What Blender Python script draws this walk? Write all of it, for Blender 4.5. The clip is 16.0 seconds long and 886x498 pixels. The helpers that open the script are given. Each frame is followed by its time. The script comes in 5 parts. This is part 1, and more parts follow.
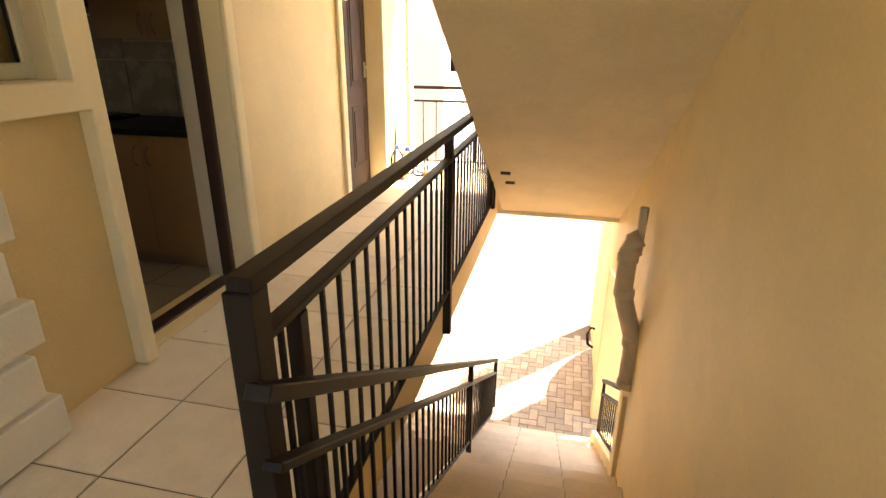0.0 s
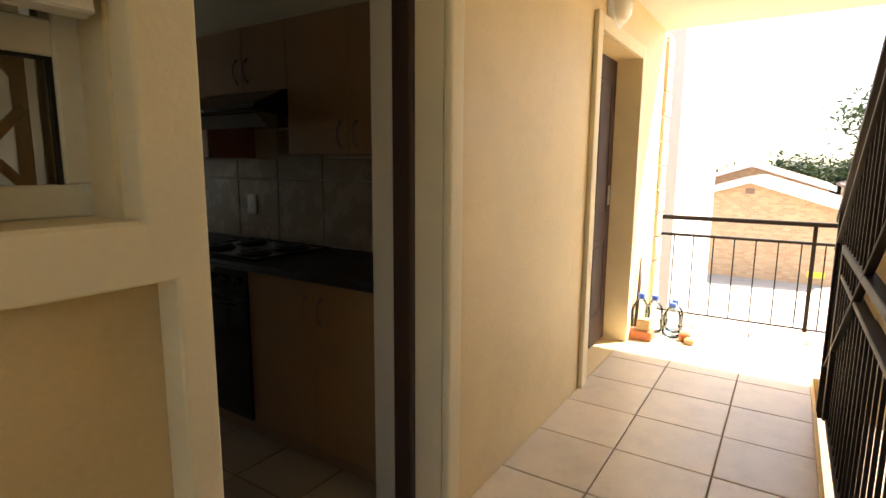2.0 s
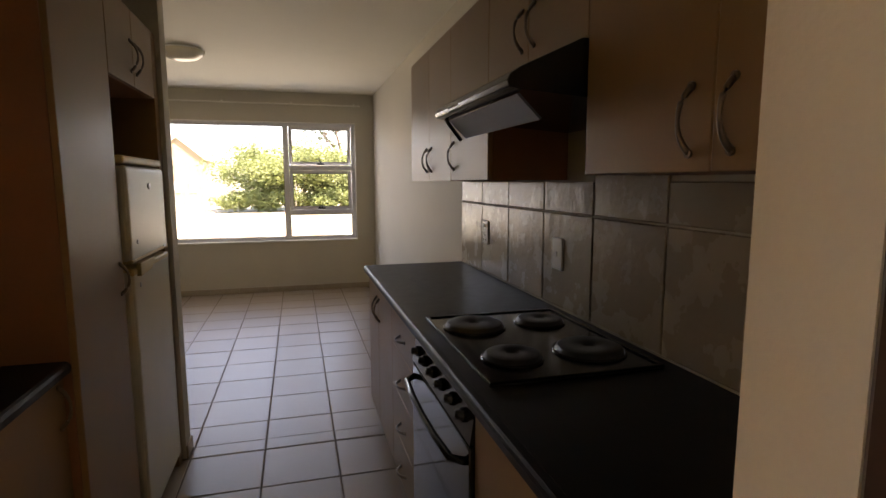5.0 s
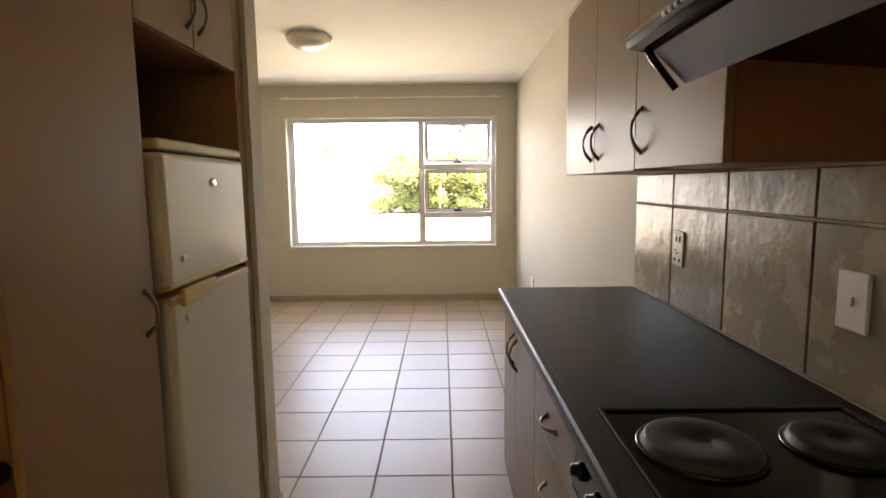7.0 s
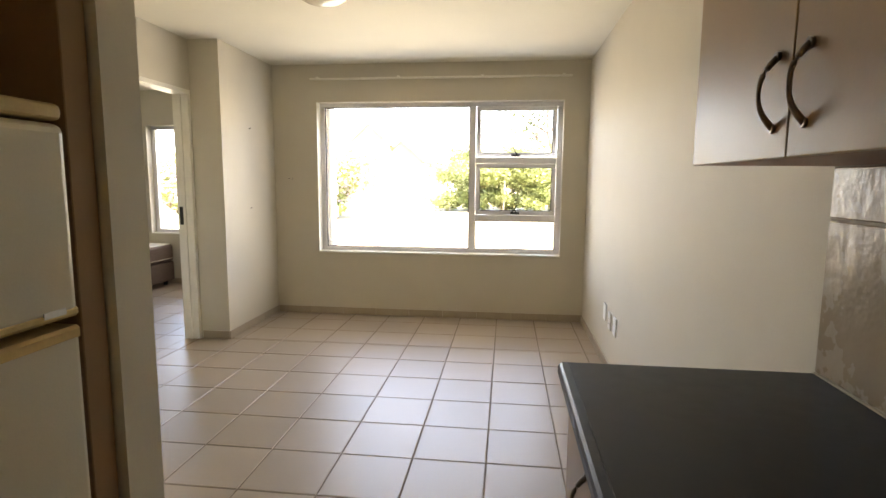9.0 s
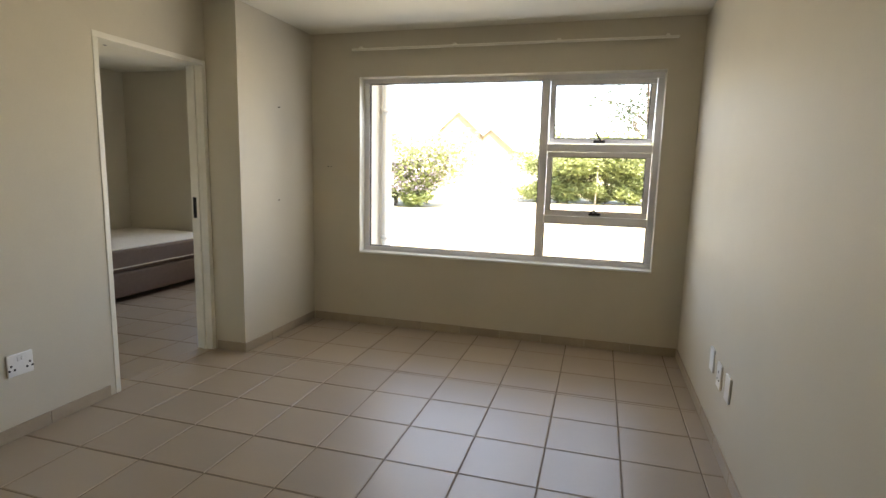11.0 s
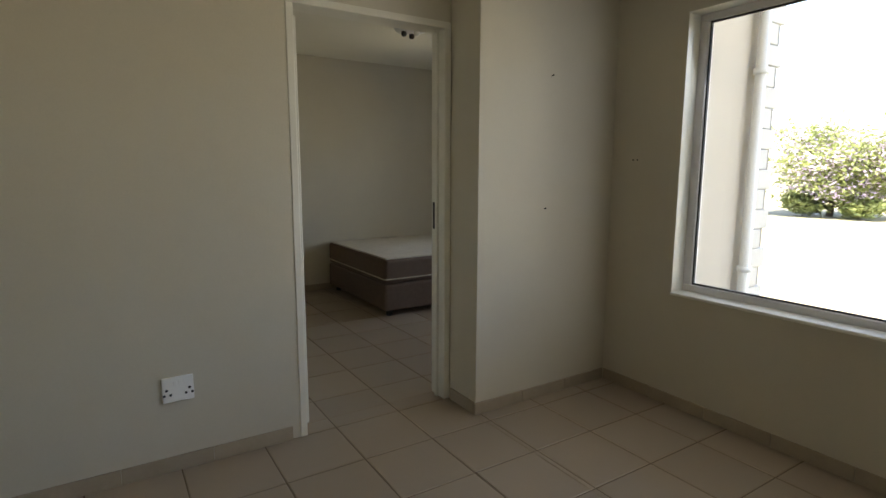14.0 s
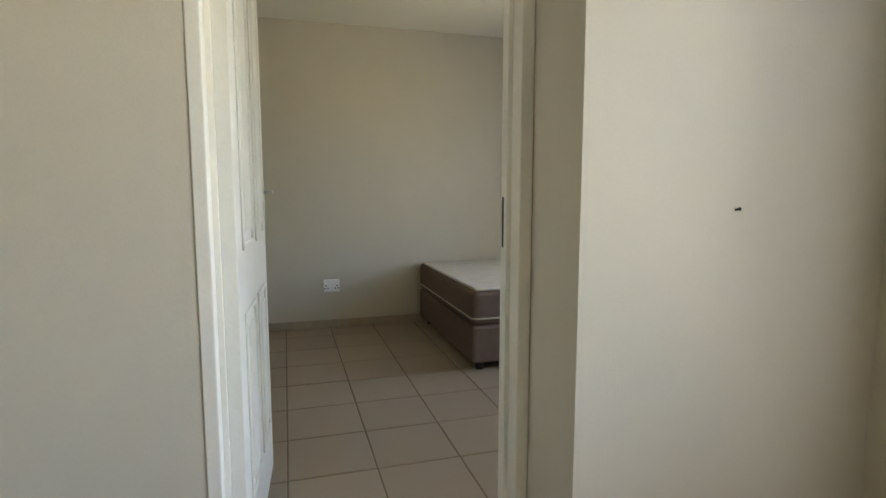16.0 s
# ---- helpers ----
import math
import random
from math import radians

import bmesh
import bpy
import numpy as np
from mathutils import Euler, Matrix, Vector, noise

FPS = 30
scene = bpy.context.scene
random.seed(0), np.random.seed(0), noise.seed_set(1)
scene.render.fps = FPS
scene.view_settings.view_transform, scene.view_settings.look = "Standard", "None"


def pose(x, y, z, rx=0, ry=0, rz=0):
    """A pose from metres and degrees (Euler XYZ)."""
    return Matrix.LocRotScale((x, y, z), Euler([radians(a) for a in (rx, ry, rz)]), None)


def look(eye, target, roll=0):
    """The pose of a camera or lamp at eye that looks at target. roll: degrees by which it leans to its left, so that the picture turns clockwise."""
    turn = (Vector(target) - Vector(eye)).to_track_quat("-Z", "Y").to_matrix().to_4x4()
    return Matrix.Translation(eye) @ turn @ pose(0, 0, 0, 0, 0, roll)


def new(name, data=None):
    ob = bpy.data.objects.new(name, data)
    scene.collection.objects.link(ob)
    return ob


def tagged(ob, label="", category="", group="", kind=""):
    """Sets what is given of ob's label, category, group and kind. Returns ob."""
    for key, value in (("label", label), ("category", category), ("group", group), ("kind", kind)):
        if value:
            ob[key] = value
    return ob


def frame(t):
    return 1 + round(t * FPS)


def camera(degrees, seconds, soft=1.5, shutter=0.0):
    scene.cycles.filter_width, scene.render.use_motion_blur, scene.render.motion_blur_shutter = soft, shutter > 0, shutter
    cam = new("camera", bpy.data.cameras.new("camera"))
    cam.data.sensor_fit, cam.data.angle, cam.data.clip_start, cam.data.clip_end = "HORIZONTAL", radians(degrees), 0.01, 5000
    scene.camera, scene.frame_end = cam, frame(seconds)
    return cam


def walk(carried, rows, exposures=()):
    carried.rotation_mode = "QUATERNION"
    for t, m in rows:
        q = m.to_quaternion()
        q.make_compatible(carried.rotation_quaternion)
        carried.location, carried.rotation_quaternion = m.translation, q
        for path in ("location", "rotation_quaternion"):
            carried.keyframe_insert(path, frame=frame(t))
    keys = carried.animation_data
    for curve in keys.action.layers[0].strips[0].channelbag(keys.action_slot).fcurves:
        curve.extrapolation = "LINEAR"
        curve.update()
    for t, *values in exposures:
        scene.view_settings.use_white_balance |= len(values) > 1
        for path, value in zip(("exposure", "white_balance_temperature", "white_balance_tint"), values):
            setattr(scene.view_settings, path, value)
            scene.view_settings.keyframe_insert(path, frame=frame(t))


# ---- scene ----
cam = camera(79.3, 16.0)
PATH = [
    (0, (-2.037, -1.703, 1.393), (-0.218, -1.28, 0.676), 0.5),
    (0.5, (-1.865, -1.558, 1.404), (-0.065, -0.982, 0.751), 0.4),
    (1, (-1.56, -1.349, 1.436), (0.218, -0.61, 0.895), 0.6),
    (1.5, (-1.212, -1.092, 1.416), (0.517, -0.168, 1.021), 0.6),
    (2, (-0.842, -0.856, 1.356), (0.808, 0.232, 1.048), 0.4),
    (2.5, (-0.533, -0.628, 1.304), (0.934, 0.703, 1.027), 0.8),
    (3, (-0.235, -0.416, 1.229), (1.134, 1.027, 1.013), 1.1),
    (3.5, (0.03, -0.265, 1.263), (1.19, 1.349, 1.035), 0.8),
    (4, (0.196, -0.124, 1.298), (1.12, 1.633, 1.056), 0.1),
    (4.5, (0.272, -0.002, 1.354), (0.989, 1.848, 1.105), -0.1),
    (5, (0.319, 0.112, 1.391), (0.841, 2.026, 1.139), -0.1),
    (5.2, (0.334, 0.163, 1.402), (0.795, 2.093, 1.152), -0.4),
    (7.3, (0.445, 1.016, 1.358), (0.408, 3.0, 1.112), -0.1),
    (7.5, (0.442, 1.091, 1.375), (0.387, 3.074, 1.121), 0.3),
    (8, (0.479, 1.327, 1.37), (0.374, 3.309, 1.124), 0.4),
    (8.5, (0.515, 1.611, 1.353), (0.346, 3.589, 1.105), 0.4),
    (9, (0.547, 1.899, 1.349), (0.316, 3.87, 1.1), 0.4),
    (9.2, (0.566, 2.008, 1.332), (0.307, 3.975, 1.082), 0.5),
    (11.3, (0.67, 3.025, 1.372), (0.053, 4.905, 1.08), 0.8),
    (11.5, (0.677, 3.138, 1.337), (0.005, 5.001, 1.06), 0.4),
    (12, (0.633, 3.382, 1.336), (-0.228, 5.162, 1.036), 0.7),
    (12.5, (0.627, 3.721, 1.288), (-0.47, 5.368, 0.998), 0.2),
    (13, (0.58, 3.984, 1.292), (-0.763, 5.437, 1.003), -0.0),
    (13.5, (0.541, 4.211, 1.265), (-0.989, 5.471, 0.996), 0.1),
    (14, (0.432, 4.494, 1.31), (-1.237, 5.557, 1.018), 0.2),
    (14.5, (0.242, 4.774, 1.273), (-1.528, 5.663, 0.998), 0.0),
    (15, (-0.025, 5.034, 1.234), (-1.872, 5.748, 0.954), 0.2),
    (15.5, (-0.323, 5.26, 1.2), (-2.203, 5.89, 0.936), 0.2),
    (16, (-0.659, 5.446, 1.15), (-2.566, 6.008, 0.932), 0.0),
]
EXPOSURES = [
    (0, 2.75, 7900, 12), (1.0, 2.52, 7600, 12), (2.0, 2.15, 7300, 13), (3.0, 2.15, 7500, 14), (3.5, 2.25, 7650, 15), (5.0, 3.15, 7800, 30),
    (7.4, 4.5, 7950, 26), (9.0, 4.28, 7800, 23), (11.5, 3.32, 7400, 19), (12.5, 2.87, 7350, 17), (13.2, 2.64, 7300, 17), (14.5, 3.1, 7100, 17), (16, 3.85, 6900, 17),
]
walk(cam, [(t, look(e, g, r)) for t, e, g, r in PATH], EXPOSURES)

# ---- light ----
SUN_TO = Vector((0.38, -0.335, 0.862)).normalized()
world = bpy.data.worlds.new("sky")
scene.world = world
world.use_nodes = True
wn = world.node_tree
sky = wn.nodes.new("ShaderNodeTexSky")
sky.sky_type = "NISHITA"
sky.sun_disc = False
sky.sun_elevation = math.asin(SUN_TO.z)
sky.sun_rotation = math.atan2(SUN_TO.x, SUN_TO.y)
sky.air_density, sky.dust_density = 1.0, 1.5
bg = wn.nodes["Background"]
bg.inputs["Strength"].default_value = 0.15
wn.links.new(sky.outputs["Color"], bg.inputs["Color"])

sun = new("sun", bpy.data.lights.new("sun", "SUN"))
sun.data.energy = 5.0
sun.data.angle = radians(0.6)
sun.data.color = (1.0, 0.95, 0.86)
sun.matrix_world = look(SUN_TO * 40, (0, 0, 0))


def window_light(name, x0, x1, z0, z1, y, power):
    data = bpy.data.lights.new(name, "AREA")
    data.shape = "RECTANGLE"
    data.size, data.size_y = x1 - x0, z1 - z0
    data.energy = power
    data.color = (0.76, 0.88, 1.0)
    ob = new(name, data)
    ob.matrix_world = look(((x0 + x1) / 2, y, (z0 + z1) / 2), ((x0 + x1) / 2, y - 1, (z0 + z1) / 2 - 0.35))
    return ob


# Fill lamps added at the windows to strengthen the sky's light indoors.
window_light("window_fill", -1.28, 1.02, 0.69, 2.08, 7.36, 2.4)
window_light("bedroom_fill", -4.0, -2.7, 0.72, 1.98, 8.66, 1.1)

# ---- materials ----


def material(name, color, rough=0.6, metal=0.0, scale=6.0, vary=0.12, grain=80.0, bump=0.1, tint=None, spec=0.5, random_tone=0.0, coat=0.0, stain=0.0, relief=0.004):
    m = bpy.data.materials.new(name)
    m.use_nodes = True
    nt = m.node_tree
    n, l = nt.nodes, nt.links
    b = n["Principled BSDF"]
    co = n.new("ShaderNodeNewGeometry")
    large = n.new("ShaderNodeTexNoise")
    large.inputs["Scale"].default_value = scale
    large.inputs["Detail"].default_value = 5
    large.inputs["Roughness"].default_value = 0.6
    l.new(co.outputs["Position"], large.inputs["Vector"])
    fine = n.new("ShaderNodeTexNoise")
    fine.inputs["Scale"].default_value = grain
    fine.inputs["Detail"].default_value = 3
    l.new(co.outputs["Position"], fine.inputs["Vector"])
    ramp = n.new("ShaderNodeMapRange")
    ramp.inputs[1].default_value, ramp.inputs[2].default_value = 0.2, 0.8
    l.new(large.outputs["Fac"], ramp.inputs[0])
    mix = n.new("ShaderNodeMixRGB")
    lo = [c * (1 - vary) for c in color]
    hi = tint or [min(1, c * (1 + vary * 0.7)) for c in color]
    mix.inputs[1].default_value, mix.inputs[2].default_value = (*lo, 1), (*hi, 1)
    l.new(ramp.outputs[0], mix.inputs[0])
    out = mix.outputs[0]
    grainmix = n.new("ShaderNodeMixRGB")
    grainmix.blend_type = "MULTIPLY"
    grainmix.inputs[0].default_value = min(1.0, vary * 1.2)
    l.new(out, grainmix.inputs[1])
    l.new(fine.outputs["Fac"], grainmix.inputs[2])
    gain = n.new("ShaderNodeMixRGB")
    gain.blend_type = "MULTIPLY"
    gain.inputs[0].default_value = 1.0
    k = 1 + min(1.0, vary * 1.2) * 0.5
    gain.inputs[2].default_value = (k, k, k, 1)
    l.new(grainmix.outputs[0], gain.inputs[1])
    out = gain.outputs[0]
    if stain:
        st = n.new("ShaderNodeTexNoise")
        st.inputs["Scale"].default_value = scale * 0.35
        st.inputs["Detail"].default_value = 8
        st.inputs["Roughness"].default_value = 0.7
        l.new(co.outputs["Position"], st.inputs["Vector"])
        sr = n.new("ShaderNodeMapRange")
        sr.inputs[1].default_value, sr.inputs[2].default_value, sr.inputs[3].default_value, sr.inputs[4].default_value = 0.5, 0.75, 1.0, 1.0 - stain
        l.new(st.outputs["Fac"], sr.inputs[0])
        sm = n.new("ShaderNodeMixRGB")
        sm.blend_type = "MULTIPLY"
        sm.inputs[0].default_value = 1.0
        l.new(out, sm.inputs[1])
        l.new(sr.outputs[0], sm.inputs[2])
        out = sm.outputs[0]
    if random_tone:
        info = n.new("ShaderNodeObjectInfo")
        rr = n.new("ShaderNodeMapRange")
        rr.inputs[3].default_value, rr.inputs[4].default_value = 1 - random_tone, 1 + random_tone
        l.new(info.outputs["Random"], rr.inputs[0])
        rm = n.new("ShaderNodeMixRGB")
        rm.blend_type = "MULTIPLY"
        rm.inputs[0].default_value = 1.0
        l.new(out, rm.inputs[1])
        l.new(rr.outputs[0], rm.inputs[2])
        out = rm.outputs[0]
    l.new(out, b.inputs["Base Color"])
    b.inputs["Metallic"].default_value = metal
    b.inputs["Specular IOR Level"].default_value = spec
    b.inputs["Coat Weight"].default_value = coat
    rg = n.new("ShaderNodeMapRange")
    rg.inputs[3].default_value, rg.inputs[4].default_value = max(0.02, rough - 0.07), min(1, rough + 0.07)
    l.new(large.outputs["Fac"], rg.inputs[0])
    l.new(rg.outputs[0], b.inputs["Roughness"])
    if bump:
        bp = n.new("ShaderNodeBump")
        bp.inputs["Strength"].default_value = bump
        bp.inputs["Distance"].default_value = relief
        l.new(fine.outputs["Fac"], bp.inputs["Height"])
        l.new(bp.outputs["Normal"], b.inputs["Normal"])
    return m


def wood_material(name, color, rough=0.4, vary=0.3, stretch=(14, 14, 1.2), bump=0.08):
    m = material(name, color, rough, vary=0.05, bump=0)
    nt = m.node_tree
    n, l = nt.nodes, nt.links
    b = n["Principled BSDF"]
    co = n.new("ShaderNodeNewGeometry")
    mp = n.new("ShaderNodeMapping")
    mp.inputs["Scale"].default_value = stretch
    l.new(co.outputs["Position"], mp.inputs["Vector"])
    ns = n.new("ShaderNodeTexNoise")
    ns.inputs["Scale"].default_value = 3
    ns.inputs["Detail"].default_value = 6
    ns.inputs["Distortion"].default_value = 0.6
    l.new(mp.outputs["Vector"], ns.inputs["Vector"])
    mix = n.new("ShaderNodeMixRGB")
    mix.inputs[1].default_value = (*[c * (1 - vary) for c in color], 1)
    mix.inputs[2].default_value = (*[min(1, c * (1 + vary)) for c in color], 1)
    l.new(ns.outputs["Fac"], mix.inputs[0])
    l.new(mix.outputs[0], b.inputs["Base Color"])
    bp = n.new("ShaderNodeBump")
    bp.inputs["Strength"].default_value = bump
    bp.inputs["Distance"].default_value = 0.003
    l.new(ns.outputs["Fac"], bp.inputs["Height"])
    l.new(bp.outputs["Normal"], b.inputs["Normal"])
    return m


def glass_material(name, tone=(1, 1, 1), rough=0.0):
    m = bpy.data.materials.new(name)
    m.use_nodes = True
    nt = m.node_tree
    n, l = nt.nodes, nt.links
    for x in list(n):
        if x.type == "BSDF_PRINCIPLED":
            n.remove(x)
    tr = n.new("ShaderNodeBsdfTransparent")
    tr.inputs["Color"].default_value = (*tone, 1)
    gl = n.new("ShaderNodeBsdfGlossy")
    gl.inputs["Roughness"].default_value = rough
    fr = n.new("ShaderNodeFresnel")
    fr.inputs["IOR"].default_value = 1.35
    mix = n.new("ShaderNodeMixShader")
    l.new(fr.outputs[0], mix.inputs[0])
    l.new(tr.outputs[0], mix.inputs[1])
    l.new(gl.outputs[0], mix.inputs[2])
    l.new(mix.outputs[0], n["Material Output"].inputs["Surface"])
    return m


def leaf_material(name, color):
    """Thin leaves that let some of the light through."""
    m = material(name, color, 0.55, scale=1.2, vary=0.35, grain=20, bump=0.0, random_tone=0.15)
    n, l = m.node_tree.nodes, m.node_tree.links
    p = n["Principled BSDF"]
    tr = n.new("ShaderNodeBsdfTranslucent")
    l.new(p.inputs["Base Color"].links[0].from_socket, tr.inputs["Color"])
    mix = n.new("ShaderNodeMixShader")
    mix.inputs[0].default_value = 0.4
    l.new(p.outputs[0], mix.inputs[1])
    l.new(tr.outputs[0], mix.inputs[2])
    l.new(mix.outputs[0], n["Material Output"].inputs["Surface"])
    return m


M = {
    "inner_wall": material("cream_wall_paint", (0.60, 0.55, 0.445), 0.68, scale=1.6, vary=0.05, grain=140, bump=0.12, stain=0.05),
    "ceiling": material("white_ceiling_paint", (0.80, 0.77, 0.67), 0.8, scale=1.5, vary=0.04, grain=160, bump=0.1),
    "outer_wall": material("ochre_wall_plaster", (0.80, 0.61, 0.32), 0.6, scale=2.2, vary=0.10, grain=60, bump=0.25, stain=0.14),
    "soffit": material("dusty_plaster", (0.76, 0.61, 0.38), 0.8, scale=1.8, vary=0.12, grain=50, bump=0.25, stain=0.18),
    "band": material("pale_plaster_band", (0.84, 0.71, 0.46), 0.65, scale=3, vary=0.06, grain=70, bump=0.25, stain=0.12),
    "tile_in": material("beige_floor_tile", (0.35, 0.275, 0.20), 0.38, scale=3.5, vary=0.035, grain=60, bump=0.05, random_tone=0.05, spec=0.5),
    "tile_out": material("pale_walkway_tile", (0.76, 0.63, 0.46), 0.40, scale=7, vary=0.10, grain=50, bump=0.08, random_tone=0.06, stain=0.15),
    "grout": material("grey_brown_grout", (0.20, 0.15, 0.10), 0.9, scale=30, vary=0.2, grain=200, bump=0.3),
    "skirting": material("beige_tile_skirting", (0.40, 0.325, 0.235), 0.4, scale=9, vary=0.1, grain=60, bump=0.05, random_tone=0.05),
    "splash": material("glazed_wall_tile", (0.35, 0.28, 0.20), 0.27, scale=7, vary=0.08, grain=12, bump=0.8, random_tone=0.05, relief=0.0055),
    "splash_joint": material("pale_tile_joint", (0.50, 0.44, 0.35), 0.8, scale=9, vary=0.15, grain=120, bump=0.2),
    # Tint puts the dim kitchen's shade into the window's clear panes.
    "dimmed_glass": glass_material("dimmed_window_glass", (0.76, 0.70, 0.62)),
    "cabinet": material("beige_melamine", (0.315, 0.192, 0.090), 0.40, scale=4, vary=0.05, grain=120, bump=0.03, spec=0.3),
    # Reddish board sides; the shade on them is part of this darker colour.
    "shaded_side": material("shaded_brown_board", (0.30, 0.13, 0.06), 0.45, scale=4, vary=0.08, grain=120, bump=0.03),
    "carcass": material("shadowed_board", (0.32, 0.20, 0.11), 0.5, scale=4, vary=0.06, grain=100, bump=0.03),
    "counter": material("charcoal_laminate", (0.014, 0.012, 0.012), 0.42, scale=20, vary=0.25, grain=300, bump=0.04, spec=0.25),
    "black_gloss": material("black_enamel", (0.012, 0.012, 0.014), 0.15, scale=8, vary=0.2, grain=60, bump=0.02),
    "black_glass": material("smoked_oven_glass", (0.008, 0.012, 0.012), 0.06, scale=5, vary=0.1, grain=40, bump=0.0),
    "iron": material("cast_iron_plate", (0.03, 0.03, 0.03), 0.5, scale=40, vary=0.3, grain=200, bump=0.2),
    "pewter": material("brushed_pewter", (0.24, 0.19, 0.145), 0.32, metal=1.0, scale=20, vary=0.15, grain=200, bump=0.05),
    "steel": material("brushed_steel", (0.55, 0.55, 0.53), 0.3, metal=1.0, scale=20, vary=0.1, grain=200, bump=0.05),
    "fridge": material("aged_white_enamel", (0.64, 0.60, 0.48), 0.35, scale=2.5, vary=0.06, grain=200, bump=0.05, stain=0.06),
    "fridge_trim": material("yellowed_plastic", (0.62, 0.45, 0.18), 0.45, scale=12, vary=0.15, grain=120, bump=0.04),
    "white_plastic": material("white_plastic", (0.88, 0.87, 0.84), 0.35, scale=10, vary=0.04, grain=150, bump=0.02),
    "dark_hole": material("dark_socket_hole", (0.02, 0.02, 0.02), 0.8, vary=0.1, bump=0),
    "alu": material("powder_coated_aluminium", (0.78, 0.77, 0.78), 0.4, scale=15, vary=0.06, grain=200, bump=0.03),
    "alu_dark": material("black_rubber_gasket", (0.02, 0.02, 0.02), 0.7, vary=0.1, bump=0.05),
    "white_paint": material("white_gloss_paint", (0.80, 0.78, 0.70), 0.35, scale=8, vary=0.05, grain=80, bump=0.1, stain=0.06),
    "dark_wood": wood_material("dark_stained_timber", (0.055, 0.028, 0.018), 0.4),
    "door_wood": wood_material("dark_brown_door", (0.045, 0.02, 0.012), 0.75),
    "rail": material("dark_brown_metal_paint", (0.020, 0.013, 0.009), 0.55, scale=15, vary=0.3, grain=120, bump=0.15, spec=0.2),
    "bed_cloth": material("brown_bed_fabric", (0.17, 0.115, 0.085), 0.9, scale=30, vary=0.15, grain=500, bump=0.3),
    "mattress_top": material("quilted_ticking", (0.62, 0.57, 0.48), 0.85, scale=18, vary=0.12, grain=60, bump=0.6),
    "piping": material("cream_piping", (0.65, 0.58, 0.45), 0.7, vary=0.1),
    "lampshade": material("opal_glass_shade", (0.80, 0.74, 0.58), 0.25, scale=5, vary=0.05, grain=100, bump=0.02),
    "brass": material("aged_brass", (0.45, 0.36, 0.2), 0.35, metal=1.0, vary=0.2),
    "paver": material("concrete_paver", (0.52, 0.41, 0.30), 0.85, scale=12, vary=0.2, grain=150, bump=0.5, random_tone=0.18),
    "sand": material("jointing_sand", (0.22, 0.16, 0.11), 0.95, scale=30, vary=0.2, grain=300, bump=0.5),
    "concrete": material("grey_concrete", (0.42, 0.38, 0.32), 0.85, scale=3, vary=0.15, grain=90, bump=0.3, stain=0.2),
    "dry_grass": material("dry_lawn", (0.28, 0.27, 0.14), 0.95, scale=0.25, vary=0.35, grain=6, bump=0.4, tint=(0.38, 0.34, 0.24)),
    "bark": material("rough_bark", (0.10, 0.075, 0.055), 0.9, scale=12, vary=0.3, grain=60, bump=0.8),
    "leaf": leaf_material("green_leaf", (0.20, 0.24, 0.085)),
    "leaf_dark": leaf_material("deep_green_leaf", (0.04, 0.062, 0.022)),
    "blossom": leaf_material("lilac_blossom", (0.50, 0.42, 0.58)),
    "wing_plaster": material("wing_plaster", (0.44, 0.40, 0.335), 0.75, scale=2.5, vary=0.05, grain=70, bump=0.2, stain=0.06),
    "wing_white": material("white_quoin_paint", (0.52, 0.51, 0.485), 0.7, scale=4, vary=0.04, grain=80, bump=0.15),
    # Plaster in the quoin notches, darkened to hold the recess's shade.
    "wing_recess_shade": material("shaded_recess_plaster", (0.20, 0.195, 0.185), 0.8, scale=3, vary=0.06, grain=70, bump=0.2),
    "fence_paint": material("weathered_grey_fence_paint", (0.17, 0.165, 0.16), 0.6, vary=0.1),
    "visor_grey": material("smoked_grey_visor", (0.20, 0.20, 0.20), 0.3, scale=8, vary=0.06, grain=100, bump=0.02),
    "frame_paint": material("cream_frame_paint", (0.80, 0.77, 0.68), 0.4, scale=8, vary=0.05, grain=80, bump=0.08, stain=0.08),
    "roof": material("clay_roof_tile", (0.28, 0.17, 0.13), 0.8, scale=6, vary=0.25, grain=60, bump=0.3, random_tone=0.15),
    "white_trim": material("white_barge_paint", (0.78, 0.76, 0.72), 0.5, vary=0.06),
    "terracotta": material("red_clay_brick", (0.45, 0.16, 0.07), 0.8, scale=14, vary=0.2, grain=120, bump=0.4),
    "sponge": material("rough_tan_block", (0.42, 0.30, 0.16), 0.95, scale=25, vary=0.3, grain=120, bump=0.6),
    "blue_cap": material("blue_plastic", (0.04, 0.12, 0.55), 0.4, vary=0.1),
    "bottle": glass_material("clear_bottle_plastic", (0.86, 0.93, 0.97), 0.05),
    "glass": glass_material("window_glass", (0.97, 0.985, 0.98)),
    "yellow_sign": material("yellow_plate", (0.75, 0.62, 0.05), 0.5, vary=0.05),
    "pvc": material("painted_drain_pipe", (0.66, 0.52, 0.32), 0.5, scale=10, vary=0.1, grain=90, bump=0.1, stain=0.15),
    "pvc_white": material("white_downpipe", (0.72, 0.72, 0.70), 0.45, vary=0.06),
}


